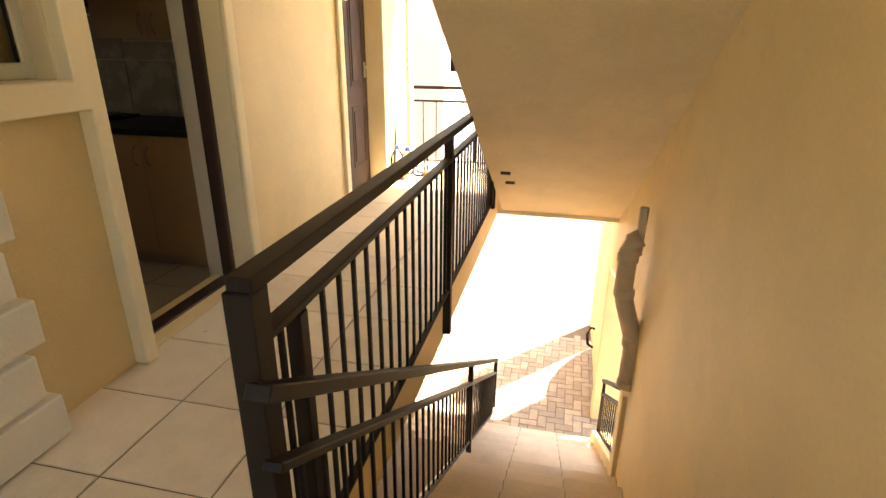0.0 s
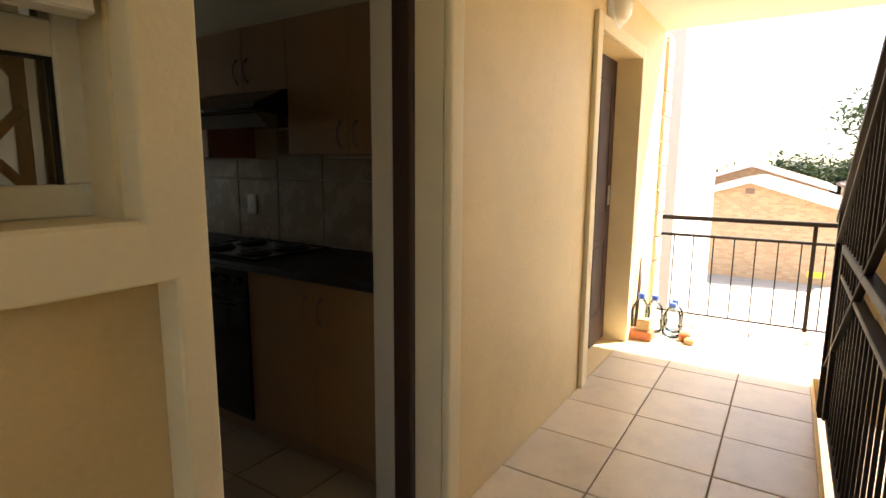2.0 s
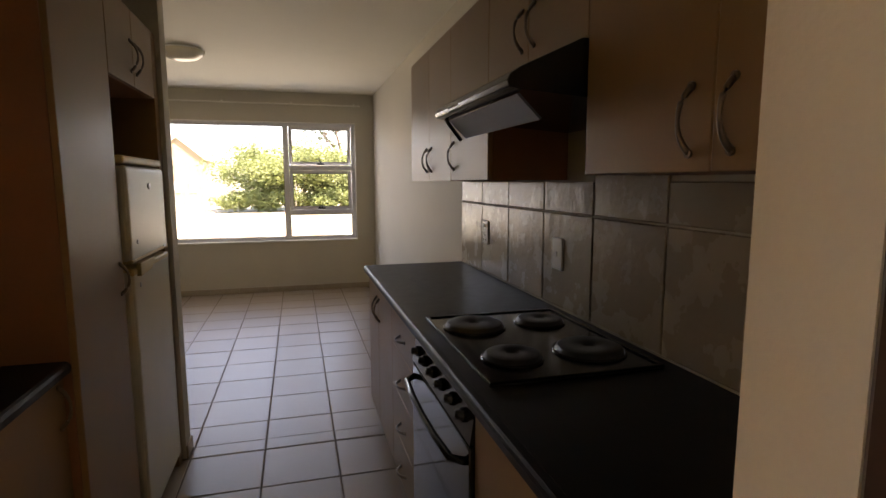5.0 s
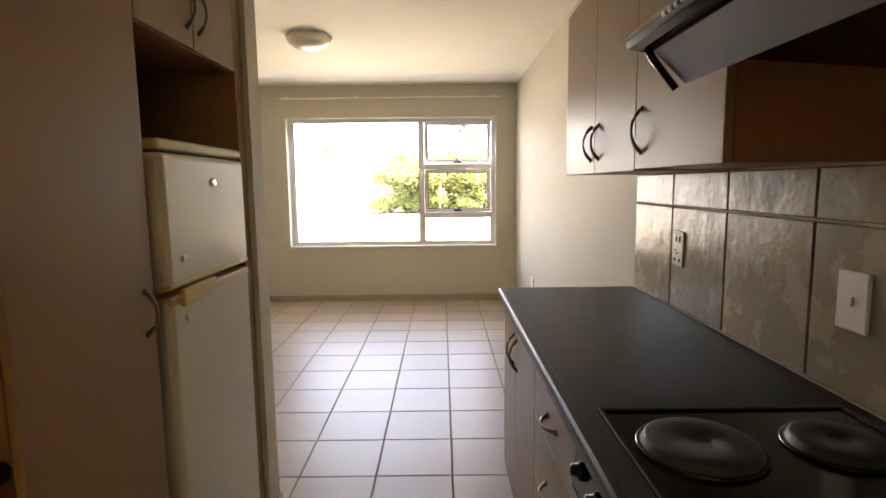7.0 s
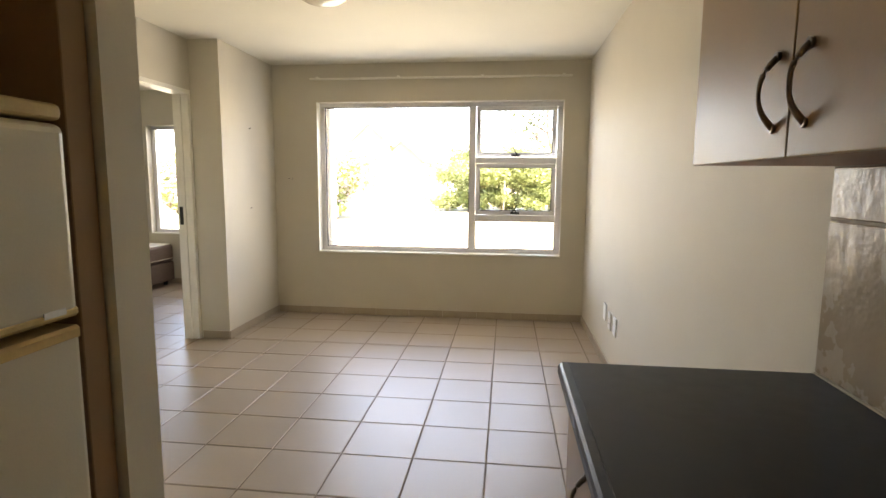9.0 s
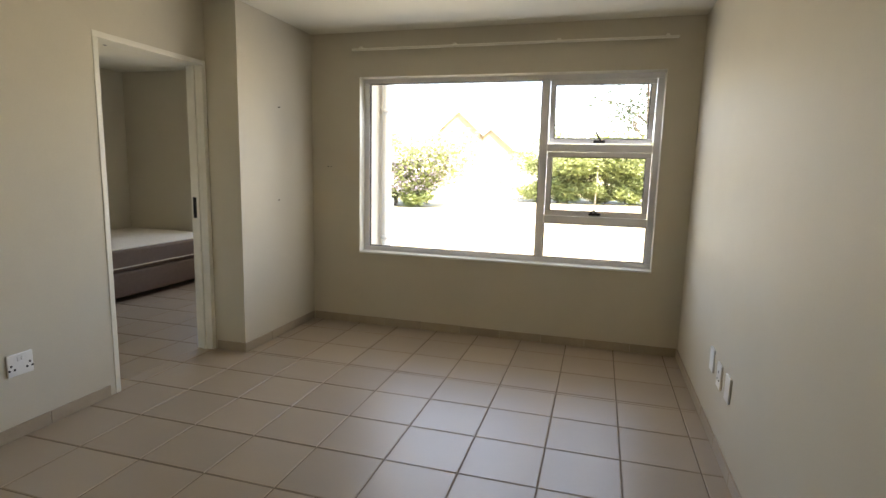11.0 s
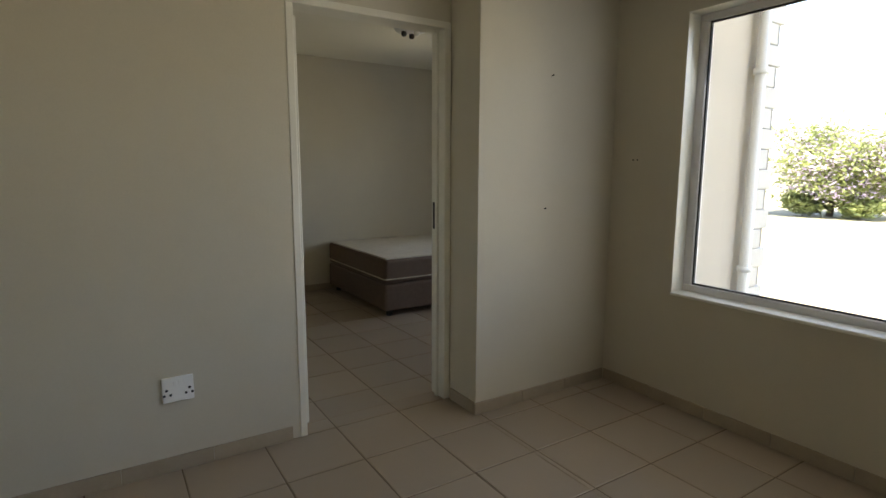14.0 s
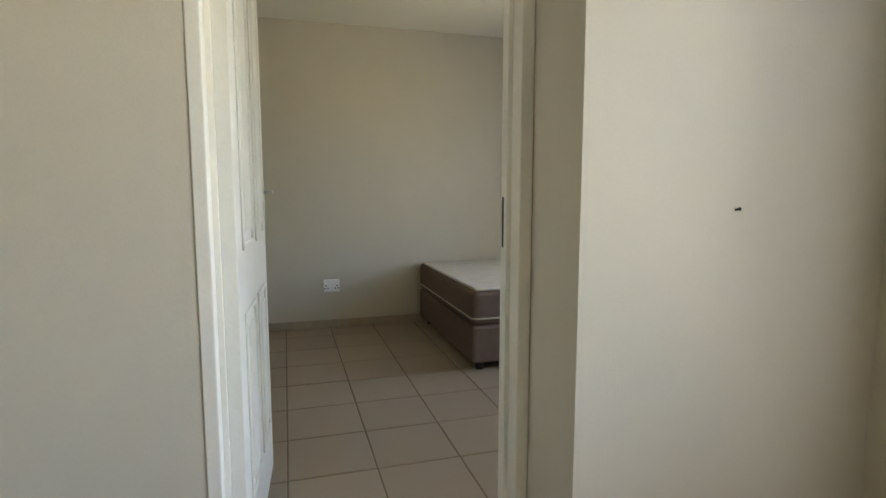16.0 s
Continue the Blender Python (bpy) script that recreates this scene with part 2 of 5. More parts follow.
def brick_material(name, a, b, mortar, width, height, gap):
    m = material(name, a, 0.85, bump=0)
    nt = m.node_tree
    n, l = nt.nodes, nt.links
    p = n["Principled BSDF"]
    co = n.new("ShaderNodeNewGeometry")
    sep = n.new("ShaderNodeSeparateXYZ")
    l.new(co.outputs["Position"], sep.inputs[0])
    add = n.new("ShaderNodeMath")
    l.new(sep.outputs[0], add.inputs[0])
    l.new(sep.outputs[1], add.inputs[1])
    com = n.new("ShaderNodeCombineXYZ")
    l.new(add.outputs[0], com.inputs[0])
    l.new(sep.outputs[2], com.inputs[1])
    br = n.new("ShaderNodeTexBrick")
    br.inputs["Scale"].default_value = 1
    br.inputs["Brick Width"].default_value = width
    br.inputs["Row Height"].default_value = height
    br.inputs["Mortar Size"].default_value = gap
    br.inputs["Color1"].default_value, br.inputs["Color2"].default_value, br.inputs["Mortar"].default_value = (*a, 1), (*b, 1), (*mortar, 1)
    l.new(com.outputs[0], br.inputs["Vector"])
    l.new(br.outputs["Color"], p.inputs["Base Color"])
    bp = n.new("ShaderNodeBump")
    bp.invert = True
    bp.inputs["Strength"].default_value = 0.6
    bp.inputs["Distance"].default_value = 0.01
    l.new(br.outputs["Fac"], bp.inputs["Height"])
    l.new(bp.outputs["Normal"], p.inputs["Normal"])
    return m


M["far_brick"] = brick_material("face_brick", (0.50, 0.28, 0.14), (0.62, 0.40, 0.22), (0.45, 0.38, 0.30), 0.23, 0.085, 0.008)
M["church"] = brick_material("sun_bleached_brick", (0.24, 0.19, 0.115), (0.27, 0.215, 0.135), (0.26, 0.22, 0.16), 0.23, 0.085, 0.008)

# ---- mesh helpers ----


def add_box(bm, x0, x1, y0, y1, z0, z1, bevel=0.0, segments=1):
    made = bmesh.ops.create_cube(bm, size=1.0)["verts"]
    bmesh.ops.scale(bm, vec=(abs(x1 - x0), abs(y1 - y0), abs(z1 - z0)), verts=made)
    bmesh.ops.translate(bm, vec=((x0 + x1) / 2, (y0 + y1) / 2, (z0 + z1) / 2), verts=made)
    if bevel:
        edges = list({e for v in made for e in v.link_edges})
        bmesh.ops.bevel(bm, geom=edges, offset=bevel, segments=segments, profile=0.5, affect="EDGES")
    return bm


def box(x0, x1, y0, y1, z0, z1, bevel=0.0, segments=1):
    return add_box(bmesh.new(), x0, x1, y0, y1, z0, z1, bevel, segments)


def add_tube(bm, points, radius, sides=8, ends=True, flat=1.0):
    pts = [Vector(p) for p in points]
    rings = []
    for i, p in enumerate(pts):
        d = (pts[min(i + 1, len(pts) - 1)] - pts[max(i - 1, 0)]).normalized()
        ref = Vector((0, 0, 1)) if abs(d.z) < 0.9 else Vector((1, 0, 0))
        u = d.cross(ref).normalized()
        w = u.cross(d).normalized()
        r = radius[i] if isinstance(radius, (list, tuple)) else radius
        rings.append([bm.verts.new(p + u * r * math.cos(a) + w * r * flat * math.sin(a)) for a in [2 * math.pi * k / sides for k in range(sides)]])
    for a, b in zip(rings, rings[1:]):
        for k in range(sides):
            f = bm.faces.new((a[k], a[(k + 1) % sides], b[(k + 1) % sides], b[k]))
            f.smooth = True
    if ends:
        bm.faces.new(rings[0][::-1])
        bm.faces.new(rings[-1])
    return bm


def tube(points, radius, sides=8, flat=1.0):
    return add_tube(bmesh.new(), points, radius, sides, True, flat)


def add_lathe(bm, profile, cx, cy, sides=24):
    """profile: rows of (radius, z)."""
    rings = []
    for r, z in profile:
        if r < 1e-5:
            rings.append([bm.verts.new((cx, cy, z))])
        else:
            rings.append([bm.verts.new((cx + r * math.cos(2 * math.pi * k / sides), cy + r * math.sin(2 * math.pi * k / sides), z)) for k in range(sides)])
    for a, b in zip(rings, rings[1:]):
        for k in range(sides):
            q = [a[k % len(a)], a[(k + 1) % len(a)], b[(k + 1) % len(b)], b[k % len(b)]]
            q = [v for i, v in enumerate(q) if v not in q[:i]]
            if len(q) > 2:
                f = bm.faces.new(q)
                f.smooth = True
    return bm


def lathe(profile, cx=0, cy=0, sides=24):
    return add_lathe(bmesh.new(), profile, cx, cy, sides)


def prism(outline, axis, a, b, bevel=0.0):
    """A solid from an outline in the plane across an axis, from a to b along it. Outline rows: the two other axes in xyz order."""
    bm = bmesh.new()

    def place(p, t):
        return {"x": (t, p[0], p[1]), "y": (p[0], t, p[1]), "z": (p[0], p[1], t)}[axis]

    lo = [bm.verts.new(place(p, a)) for p in outline]
    hi = [bm.verts.new(place(p, b)) for p in outline]
    bm.faces.new(lo[::-1])
    bm.faces.new(hi)
    for i in range(len(outline)):
        j = (i + 1) % len(outline)
        bm.faces.new((lo[i], lo[j], hi[j], hi[i]))
    bmesh.ops.recalc_face_normals(bm, faces=bm.faces)
    if bevel:
        bmesh.ops.bevel(bm, geom=list(bm.edges), offset=bevel, segments=2, profile=0.5, affect="EDGES")
    return bm


def pierced(axis, a0, a1, b0, b1, z0, z1, holes=()):
    """A wall along axis ("x" or "y") from a0 to a1, b0 to b1 thick, with holes of (from, to, bottom, top) through it."""
    us = sorted({a0, a1, *[h[0] for h in holes], *[h[1] for h in holes]})
    zs = sorted({z0, z1, *[h[2] for h in holes], *[h[3] for h in holes]})
    us, zs = [u for u in us if a0 <= u <= a1], [z for z in zs if z0 <= z <= z1]
    bm = bmesh.new()

    def solid(i, k):
        if i < 0 or k < 0 or i >= len(us) - 1 or k >= len(zs) - 1:
            return False
        u, z = (us[i] + us[i + 1]) / 2, (zs[k] + zs[k + 1]) / 2
        return not any(h[0] < u < h[1] and h[2] < z < h[3] for h in holes)

    def vert(u, b, z):
        return bm.verts.new((u, b, z) if axis == "x" else (b, u, z))

    for i in range(len(us) - 1):
        for k in range(len(zs) - 1):
            if not solid(i, k):
                continue
            u0, u1, w0, w1 = us[i], us[i + 1], zs[k], zs[k + 1]
            bm.faces.new([vert(u0, b0, w0), vert(u1, b0, w0), vert(u1, b0, w1), vert(u0, b0, w1)])
            bm.faces.new([vert(u0, b1, w0), vert(u0, b1, w1), vert(u1, b1, w1), vert(u1, b1, w0)])
            if not solid(i - 1, k):
                bm.faces.new([vert(u0, b0, w0), vert(u0, b0, w1), vert(u0, b1, w1), vert(u0, b1, w0)])
            if not solid(i + 1, k):
                bm.faces.new([vert(u1, b0, w0), vert(u1, b1, w0), vert(u1, b1, w1), vert(u1, b0, w1)])
            if not solid(i, k - 1):
                bm.faces.new([vert(u0, b0, w0), vert(u0, b1, w0), vert(u1, b1, w0), vert(u1, b0, w0)])
            if not solid(i, k + 1):
                bm.faces.new([vert(u0, b0, w1), vert(u1, b0, w1), vert(u1, b1, w1), vert(u0, b1, w1)])
    bmesh.ops.remove_doubles(bm, verts=bm.verts, dist=1e-5)
    bmesh.ops.recalc_face_normals(bm, faces=bm.faces)
    return bm


def part(name, bm, mat, parent=None, label=""):
    me = bpy.data.meshes.new(name)
    bm.to_mesh(me)
    bm.free()
    me.materials.append(M[mat])
    ob = new(name, me)
    if parent is not None:
        ob.parent = parent
        ob.matrix_parent_inverse = parent.matrix_basis.inverted()
    if label:
        tagged(ob, label)
    return ob


def thing(name, label, category, base=(0, 0, 0), group="", kind=""):
    ob = new(name)
    ob.location = base
    ob.empty_display_size = 0.05
    return tagged(ob, label, category, group, kind)


def setting(name, bm, mat, label, category=""):
    return tagged(part(name, bm, mat), label, category or name.split("_")[0], kind="structure")


OUT = []


def outside(ob):
    """The walkway stands at a slight turn to the rooms."""
    OUT.append(ob)
    return ob

# ---- rooms: structure ----
XR, XL, XK = 1.30, -2.04, -0.91      # right wall, living room's left wall, kitchen's left wall
YF, YN, YW = 0.412, 3.027, 7.115        # inner face of the front wall, nib wall, window wall
ZC = 2.477
BX, BY = -5.168, 8.39                 # bedroom's far wall and its window wall
GROUND = -2.85
DOOR = (-0.24, 0.685, 0.0, 2.10)
KWIN = (-0.84, -0.365, 1.228, 2.06)
WIN = (-1.332, 1.072, 0.644, 2.120)
BWIN = (-4.06, -2.62, 0.66, 2.04)
BDOOR = (5.242, 6.110, 0.0, 2.070)

wall_front = setting("wall_front", pierced("x", -1.6, 4.15, 0.0, 0.262, GROUND, 2.65, [DOOR, KWIN, (2.29, 3.26, 0, 2.10)]), "outer_wall", "ochre plastered front wall with door and window openings", "wall")
inner_front = setting("wall_front_inner", pierced("x", XK, XR, YF + 0.016, YF + 0.028, 0, ZC, [DOOR, (-0.84, -0.365, 1.23, 2.08)]), "inner_wall", "cream painted inner face of the front wall", "wall")
setting("wall_right", pierced("y", YF + 0.028, YW, XR, XR + 0.22, 0, ZC), "inner_wall", "cream painted party wall with slight scuffs", "wall")
setting("wall_window", pierced("x", -1.78, XR + 0.22, YW, YW + 0.23, GROUND, ZC + 0.3, [WIN]), "inner_wall", "cream painted window wall of the living room", "wall")
setting("wall_kitchen_left", pierced("y", YF + 0.028, YN - 0.115, XK - 0.12, XK, 0, ZC), "inner_wall", "cream painted kitchen wall behind the fridge", "wall")
setting("wall_nib", pierced("x", XL, -0.262, YN - 0.115, YN, 0, ZC), "inner_wall", "cream painted nib wall beside the fridge recess", "wall")
setting("wall_left", pierced("y", YN - 0.115, 6.115, XL - 0.12, XL, 0, ZC, [BDOOR]), "inner_wall", "cream painted wall with the bedroom doorway", "wall")
setting("wall_pilaster", pierced("y", 6.115, BY, -2.16, -1.78, GROUND, ZC + 0.3), "inner_wall", "cream painted projecting pier beside the bedroom doorway", "wall")
setting("wall_bedroom_far", pierced("y", 4.4, BY, BX - 0.2, BX, 0, ZC), "inner_wall", "cream painted bedroom wall", "wall")
setting("wall_bedroom_near", pierced("x", BX, -2.16, 4.28, 4.40, 0, ZC), "inner_wall", "cream painted bedroom wall", "wall")
setting("wall_bedroom_window", pierced("x", BX - 0.2, -1.78, BY, BY + 0.23, GROUND, ZC + 0.3, [BWIN]), "inner_wall", "cream painted bedroom window wall", "wall")
setting("ceiling", box(-5.5, XR + 0.2, YF + 0.001, YW - 0.001, ZC, ZC + 0.12), "ceiling", "plain white painted ceiling", "ceiling")
setting("ceiling_bedroom", box(-5.5, -2.0, YW, BY + 0.2, ZC, ZC + 0.12), "ceiling", "plain white painted ceiling", "ceiling")

PITCH = 0.360
floor = setting("floor", box(-5.5, XR + 0.2, YF - 0.16, BY + 0.2, -0.24, -0.003), "grout", "beige ceramic floor tiles with brown joints", "floor")


def tile_mesh(name, w, d, h, mat, chamfer=0.003):
    bm = bmesh.new()
    rings = []
    for inset, z in ((0, -h), (0, -chamfer), (chamfer, 0)):
        x, y = w / 2 - inset, d / 2 - inset
        rings.append([bm.verts.new(p) for p in ((-x, -y, z), (x, -y, z), (x, y, z), (-x, y, z))])
    for a, b in zip(rings, rings[1:]):
        for k in range(4):
            bm.faces.new((a[k], a[(k + 1) % 4], b[(k + 1) % 4], b[k]))
    bm.faces.new(rings[-1])
    me = bpy.data.meshes.new(name)
    bm.to_mesh(me)
    bm.free()
    me.materials.append(M[mat])
    return me


def piece(name, me, parent, m):
    ob = new(name, me)
    ob.parent = parent
    ob.matrix_parent_inverse = parent.matrix_basis.inverted()
    ob.matrix_basis = m
    return ob


# ---- skirting: tile strips along the walls ----
skirting = thing("baseboard", "beige ceramic tile skirting along the walls", "baseboard", kind="structure")


def skirt(axis, a0, a1, b0, b1):
    n = max(1, round(abs(a1 - a0) / 0.36))
    for i in range(n):
        s, e = a0 + (a1 - a0) * i / n + 0.001, a0 + (a1 - a0) * (i + 1) / n - 0.001
        part("skirting_tile", box(s, e, b0, b1, 0, 0.068, 0.002) if axis == "x" else box(b0, b1, s, e, 0, 0.068, 0.002), "skirting", skirting)


skirt("x", -1.77, XR, YW - 0.010, YW)
skirt("y", 3.24, YW - 0.010, XR - 0.010, XR)
skirt("y", 6.105, YW - 0.010, -1.78, -1.77)
skirt("x", -2.02, -1.78, 6.105, 6.115)
skirt("y", YN, 5.20, XL, XL + 0.010)
skirt("x", XL + 0.01, -0.262, YN, YN + 0.01)
skirt("y", YN - 0.115, YN + 0.01, -0.262, -0.252)
skirt("y", 4.41, BY, BX, BX + 0.010)
skirt("x", BX, -2.16, BY - 0.010, BY)

# ---- windows ----


def bar(bm, x0, x1, z0, z1, y0, y1):
    add_box(bm, x0, x1, y0, y1, z0, z1, 0.004)


def pane_thing(parent, x0, x1, z0, z1, y, name="pane", mat="glass"):
    p = part(name, box(x0, x1, y - 0.002, y + 0.002, z0, z1), mat, parent)
    p.visible_shadow = False
    return p


def sash(parent, x0, x1, z0, z1, y, w=0.038, tilt=0.0):
    """An opening light with its own frame, glass and gasket; hinged at its top."""
    bm = bmesh.new()
    for a, b, c, d in ((x0, x1, z0, z0 + w), (x0, x1, z1 - w, z1), (x0, x0 + w, z0 + w, z1 - w), (x1 - w, x1, z0 + w, z1 - w)):
        bar(bm, a, b, c, d, y, y + 0.035)
    fr = part("sash", bm, "alu", parent)
    g = bmesh.new()
    for a, b, c, d in ((x0 + w, x1 - w, z0 + w, z0 + w + 0.006), (x0 + w, x1 - w, z1 - w - 0.006, z1 - w), (x0 + w, x0 + w + 0.006, z0 + w, z1 - w), (x1 - w - 0.006, x1 - w, z0 + w, z1 - w)):
        add_box(g, a, b, y + 0.004, y + 0.02, c, d)
    gasket = part("gasket", g, "alu_dark", fr)
    glass = pane_thing(fr, x0 + w, x1 - w, z0 + w, z1 - w, y + 0.018)
    xm = (x0 + x1) / 2
    h = bmesh.new()
    add_box(h, xm - 0.045, xm + 0.045, y - 0.018, y, z0 + 0.008, z0 + 0.030, 0.005)
    add_tube(h, [(xm + 0.01, y - 0.02, z0 + 0.028), (xm - 0.005, y - 0.04, z0 + 0.055), (xm - 0.03, y - 0.045, z0 + 0.10 if tilt else z0 + 0.03)], 0.007)
    part("handle", h, "alu_dark", fr, "black window stay handle")
    if tilt:
        m = Matrix.Translation((0, y, z1)) @ Matrix.Rotation(radians(tilt), 4, "X") @ Matrix.Translation((0, -y, -z1))
        fr.matrix_basis = m @ fr.matrix_basis
    return fr


YG = YW + 0.10
window_1 = thing("window_1", "wide white aluminium window with one open top light", "window", (0, YG, 0.63), kind="structure")
bm = bmesh.new()
x0, x1, z0, z1 = WIN
XM0, XM1 = 0.180, 0.240
for a, b, c, d in ((x0, x1, z0, z0 + 0.042), (x0, x1, z1 - 0.042, z1), (x0, x0 + 0.05, z0 + 0.042, z1 - 0.042), (x1 - 0.05, x1, z0 + 0.042, z1 - 0.042), (XM0, XM1, z0 + 0.042, z1 - 0.042), (XM1, x1 - 0.05, 1.531, 1.590), (XM1, x1 - 0.05, 0.968, 1.029)):
    bar(bm, a, b, c, d, YG, YG + 0.05)
part("window_frame", bm, "alu", window_1)
g = bmesh.new()
for a, b, c, d in ((x0 + 0.05, XM0, z0 + 0.042, z1 - 0.042), (XM1, x1 - 0.05, z0 + 0.042, 0.968)):
    for q in ((a, b, c, c + 0.007), (a, b, d - 0.007, d), (a, a + 0.007, c, d), (b - 0.007, b, c, d)):
        add_box(g, q[0], q[1], YG + 0.012, YG + 0.03, q[2], q[3])
part("gasket", g, "alu_dark", window_1)
pane_thing(window_1, x0 + 0.05, XM0, z0 + 0.042, z1 - 0.042, YG + 0.025)
pane_thing(window_1, XM1, x1 - 0.05, z0 + 0.042, 0.968, YG + 0.025)
sash(window_1, XM1 + 0.004, x1 - 0.054, 1.031, 1.529, YG + 0.002)
sash(window_1, XM1 + 0.004, x1 - 0.054, 1.592, z1 - 0.044, YG + 0.002, tilt=7)
part("window_sill", box(x0, x1, YW - 0.012, YG, z0 - 0.012, z0 + 0.004, 0.003), "white_paint", window_1)
lin = bmesh.new()
add_box(lin, x0, x0 + 0.004, YW - 0.002, YG, z0 + 0.004, z1)
add_box(lin, x1 - 0.004, x1, YW - 0.002, YG, z0 + 0.004, z1)
add_box(lin, x0, x1, YW - 0.002, YG, z1 - 0.004, z1)
part("reveal", lin, "white_paint", window_1)

window_2 = thing("window_2", "white aluminium bedroom window", "window", (BWIN[0], BY, 0.8), kind="structure")
bm = bmesh.new()
x0, x1, z0, z1 = BWIN
for a, b, c, d in ((x0, x1, z0, z0 + 0.045), (x0, x1, z1 - 0.045, z1), (x0, x0 + 0.05, z0 + 0.045, z1 - 0.045), (x1 - 0.05, x1, z0 + 0.045, z1 - 0.045), (-3.37, -3.31, z0 + 0.045, z1 - 0.045)):
    bar(bm, a, b, c, d, BY + 0.1, BY + 0.15)
part("window_frame", bm, "alu", window_2)
pane_thing(window_2, x0 + 0.05, -3.37, z0 + 0.045, z1 - 0.045, BY + 0.125)
pane_thing(window_2, -3.31, x1 - 0.05, z0 + 0.045, z1 - 0.045, BY + 0.125)
part("window_sill", box(x0, x1, BY - 0.012, BY + 0.1, z0 - 0.012, z0 + 0.004, 0.003), "white_paint", window_2)

curtain_rail = thing("curtain_rail", "slim white curtain rail above the window", "curtain rail", (0, YW, 2.31))
part("track", box(-1.37, 1.125, YW - 0.075, YW - 0.045, 2.318, 2.334, 0.004), "frame_paint", curtain_rail)
for x in (-1.3, -0.5, 0.3, 1.05):
    part("bracket", box(x - 0.012, x + 0.012, YW - 0.06, YW, 2.333, 2.350, 0.003), "frame_paint", curtain_rail)

# ---- bedroom doorway ----
door_frame = thing("door_frame", "cream painted steel frame of the bedroom doorway", "door frame", (XL, 5.75, 0), kind="structure")
y0, y1, _, zt = 5.272, 6.075, 0.0, 2.043
for name, q in (("jamb", (5.238, y0, 0, zt)), ("jamb", (y1, 6.113, 0, zt)), ("head", (5.238, 6.113, zt, zt + 0.034))):
    part(name, box(XL - 0.132, XL + 0.004, q[0], q[1], q[2], q[3], 0.003, 2), "frame_paint", door_frame)
for q in ((y0, y0 + 0.014), (y1 - 0.014, y1)):
    part("door_stop", box(XL - 0.075, XL - 0.055, q[0], q[1], 0, zt), "frame_paint", door_frame)
part("strike_plate", box(XL - 0.115, XL - 0.085, y1 - 0.003, y1 + 0.002, 0.98, 1.13), "dark_hole", door_frame, "dark lock strike plate")


def leaf_door(name, width, height, mat, label, handle_mat="steel"):
    """A door leaf with raised panels in its own frame: hinge at the origin, along +x, thickness along y."""
    d = thing(name, label, "door")
    bm = box(0, width, -0.02, 0.02, 0.006, height, 0.002)
    part("leaf", bm, mat, d)
    for side in (-1, 1):
        for x0, x1, z0, z1 in ((0.10, width / 2 - 0.04, 0.22, 0.80), (width / 2 + 0.04, width - 0.10, 0.22, 0.80), (0.10, width / 2 - 0.04, 0.98, height - 0.14), (width / 2 + 0.04, width - 0.10, 0.98, height - 0.14)):
            p = bmesh.new()
            ya, yb = sorted((side * 0.0195, side * 0.027))
            for q in ((x0, x1, z0, z0 + 0.02), (x0, x1, z1 - 0.02, z1), (x0, x0 + 0.02, z0, z1), (x1 - 0.02, x1, z0, z1)):
                add_box(p, q[0], q[1], ya, yb, q[2], q[3], 0.003)
            add_box(p, x0 + 0.05, x1 - 0.05, ya, yb - 0.001, z0 + 0.05, z1 - 0.05, 0.006)
            part("panel", p, mat, d)
    h = bmesh.new()
    for side in (-1, 1):
        a, b = sorted((side * 0.020, side * 0.026))
        add_box(h, width - 0.075, width - 0.035, a, b, 1.045, 1.188, 0.002)
        add_tube(h, [(width - 0.055, side * 0.024, 1.144), (width - 0.055, side * 0.05, 1.144), (width - 0.07, side * 0.056, 1.144), (width - 0.15, side * 0.056, 1.142)], 0.008)
    part("handle", h, handle_mat, d, "steel lever handle on a long plate")
    return d


bedroom_door = leaf_door("door_1", 0.755, 2.02, "white_paint", "white panelled bedroom door standing open against the room")
bedroom_door.matrix_basis = pose(XL - 0.118, y0 + 0.028, 0, 0, 0, 176.5)
for z in (0.22, 1.78):
    part("hinge", box(XL - 0.128, XL - 0.080, y0 - 0.001, y0 + 0.006, z - 0.05, z + 0.05, 0.002), "steel", door_frame, "steel butt hinge")

# ---- front door frame ----
front_frame = thing("door_frame", "dark stained timber frame and threshold of the front doorway", "door frame", (0.25, 0.16, 0), kind="structure")
part("jamb", box(0.645, 0.685, 0.114, 0.196, 0, 2.10, 0.006), "dark_wood", front_frame)
part("jamb", box(-0.24, -0.165, 0.122, 0.188, 0, 2.10, 0.006), "dark_wood", front_frame)
part("head", box(-0.165, 0.645, 0.122, 0.188, 2.045, 2.10, 0.006), "dark_wood", front_frame)
part("threshold", box(-0.155, 0.640, 0.10, 0.20, -0.02, 0.008, 0.006), "dark_wood", front_frame)
part("reveal_lining", box(0.650, 0.685, 0.197, 0.29, -0.02, 2.10), "inner_wall", front_frame)
part("reveal_lining", box(-0.24, -0.148, 0.189, 0.29, -0.02, 2.10), "inner_wall", front_frame)
part("reveal_lining", box(-0.148, 0.650, 0.197, 0.29, 2.04, 2.10), "inner_wall", front_frame)

# ---- sockets and switches ----


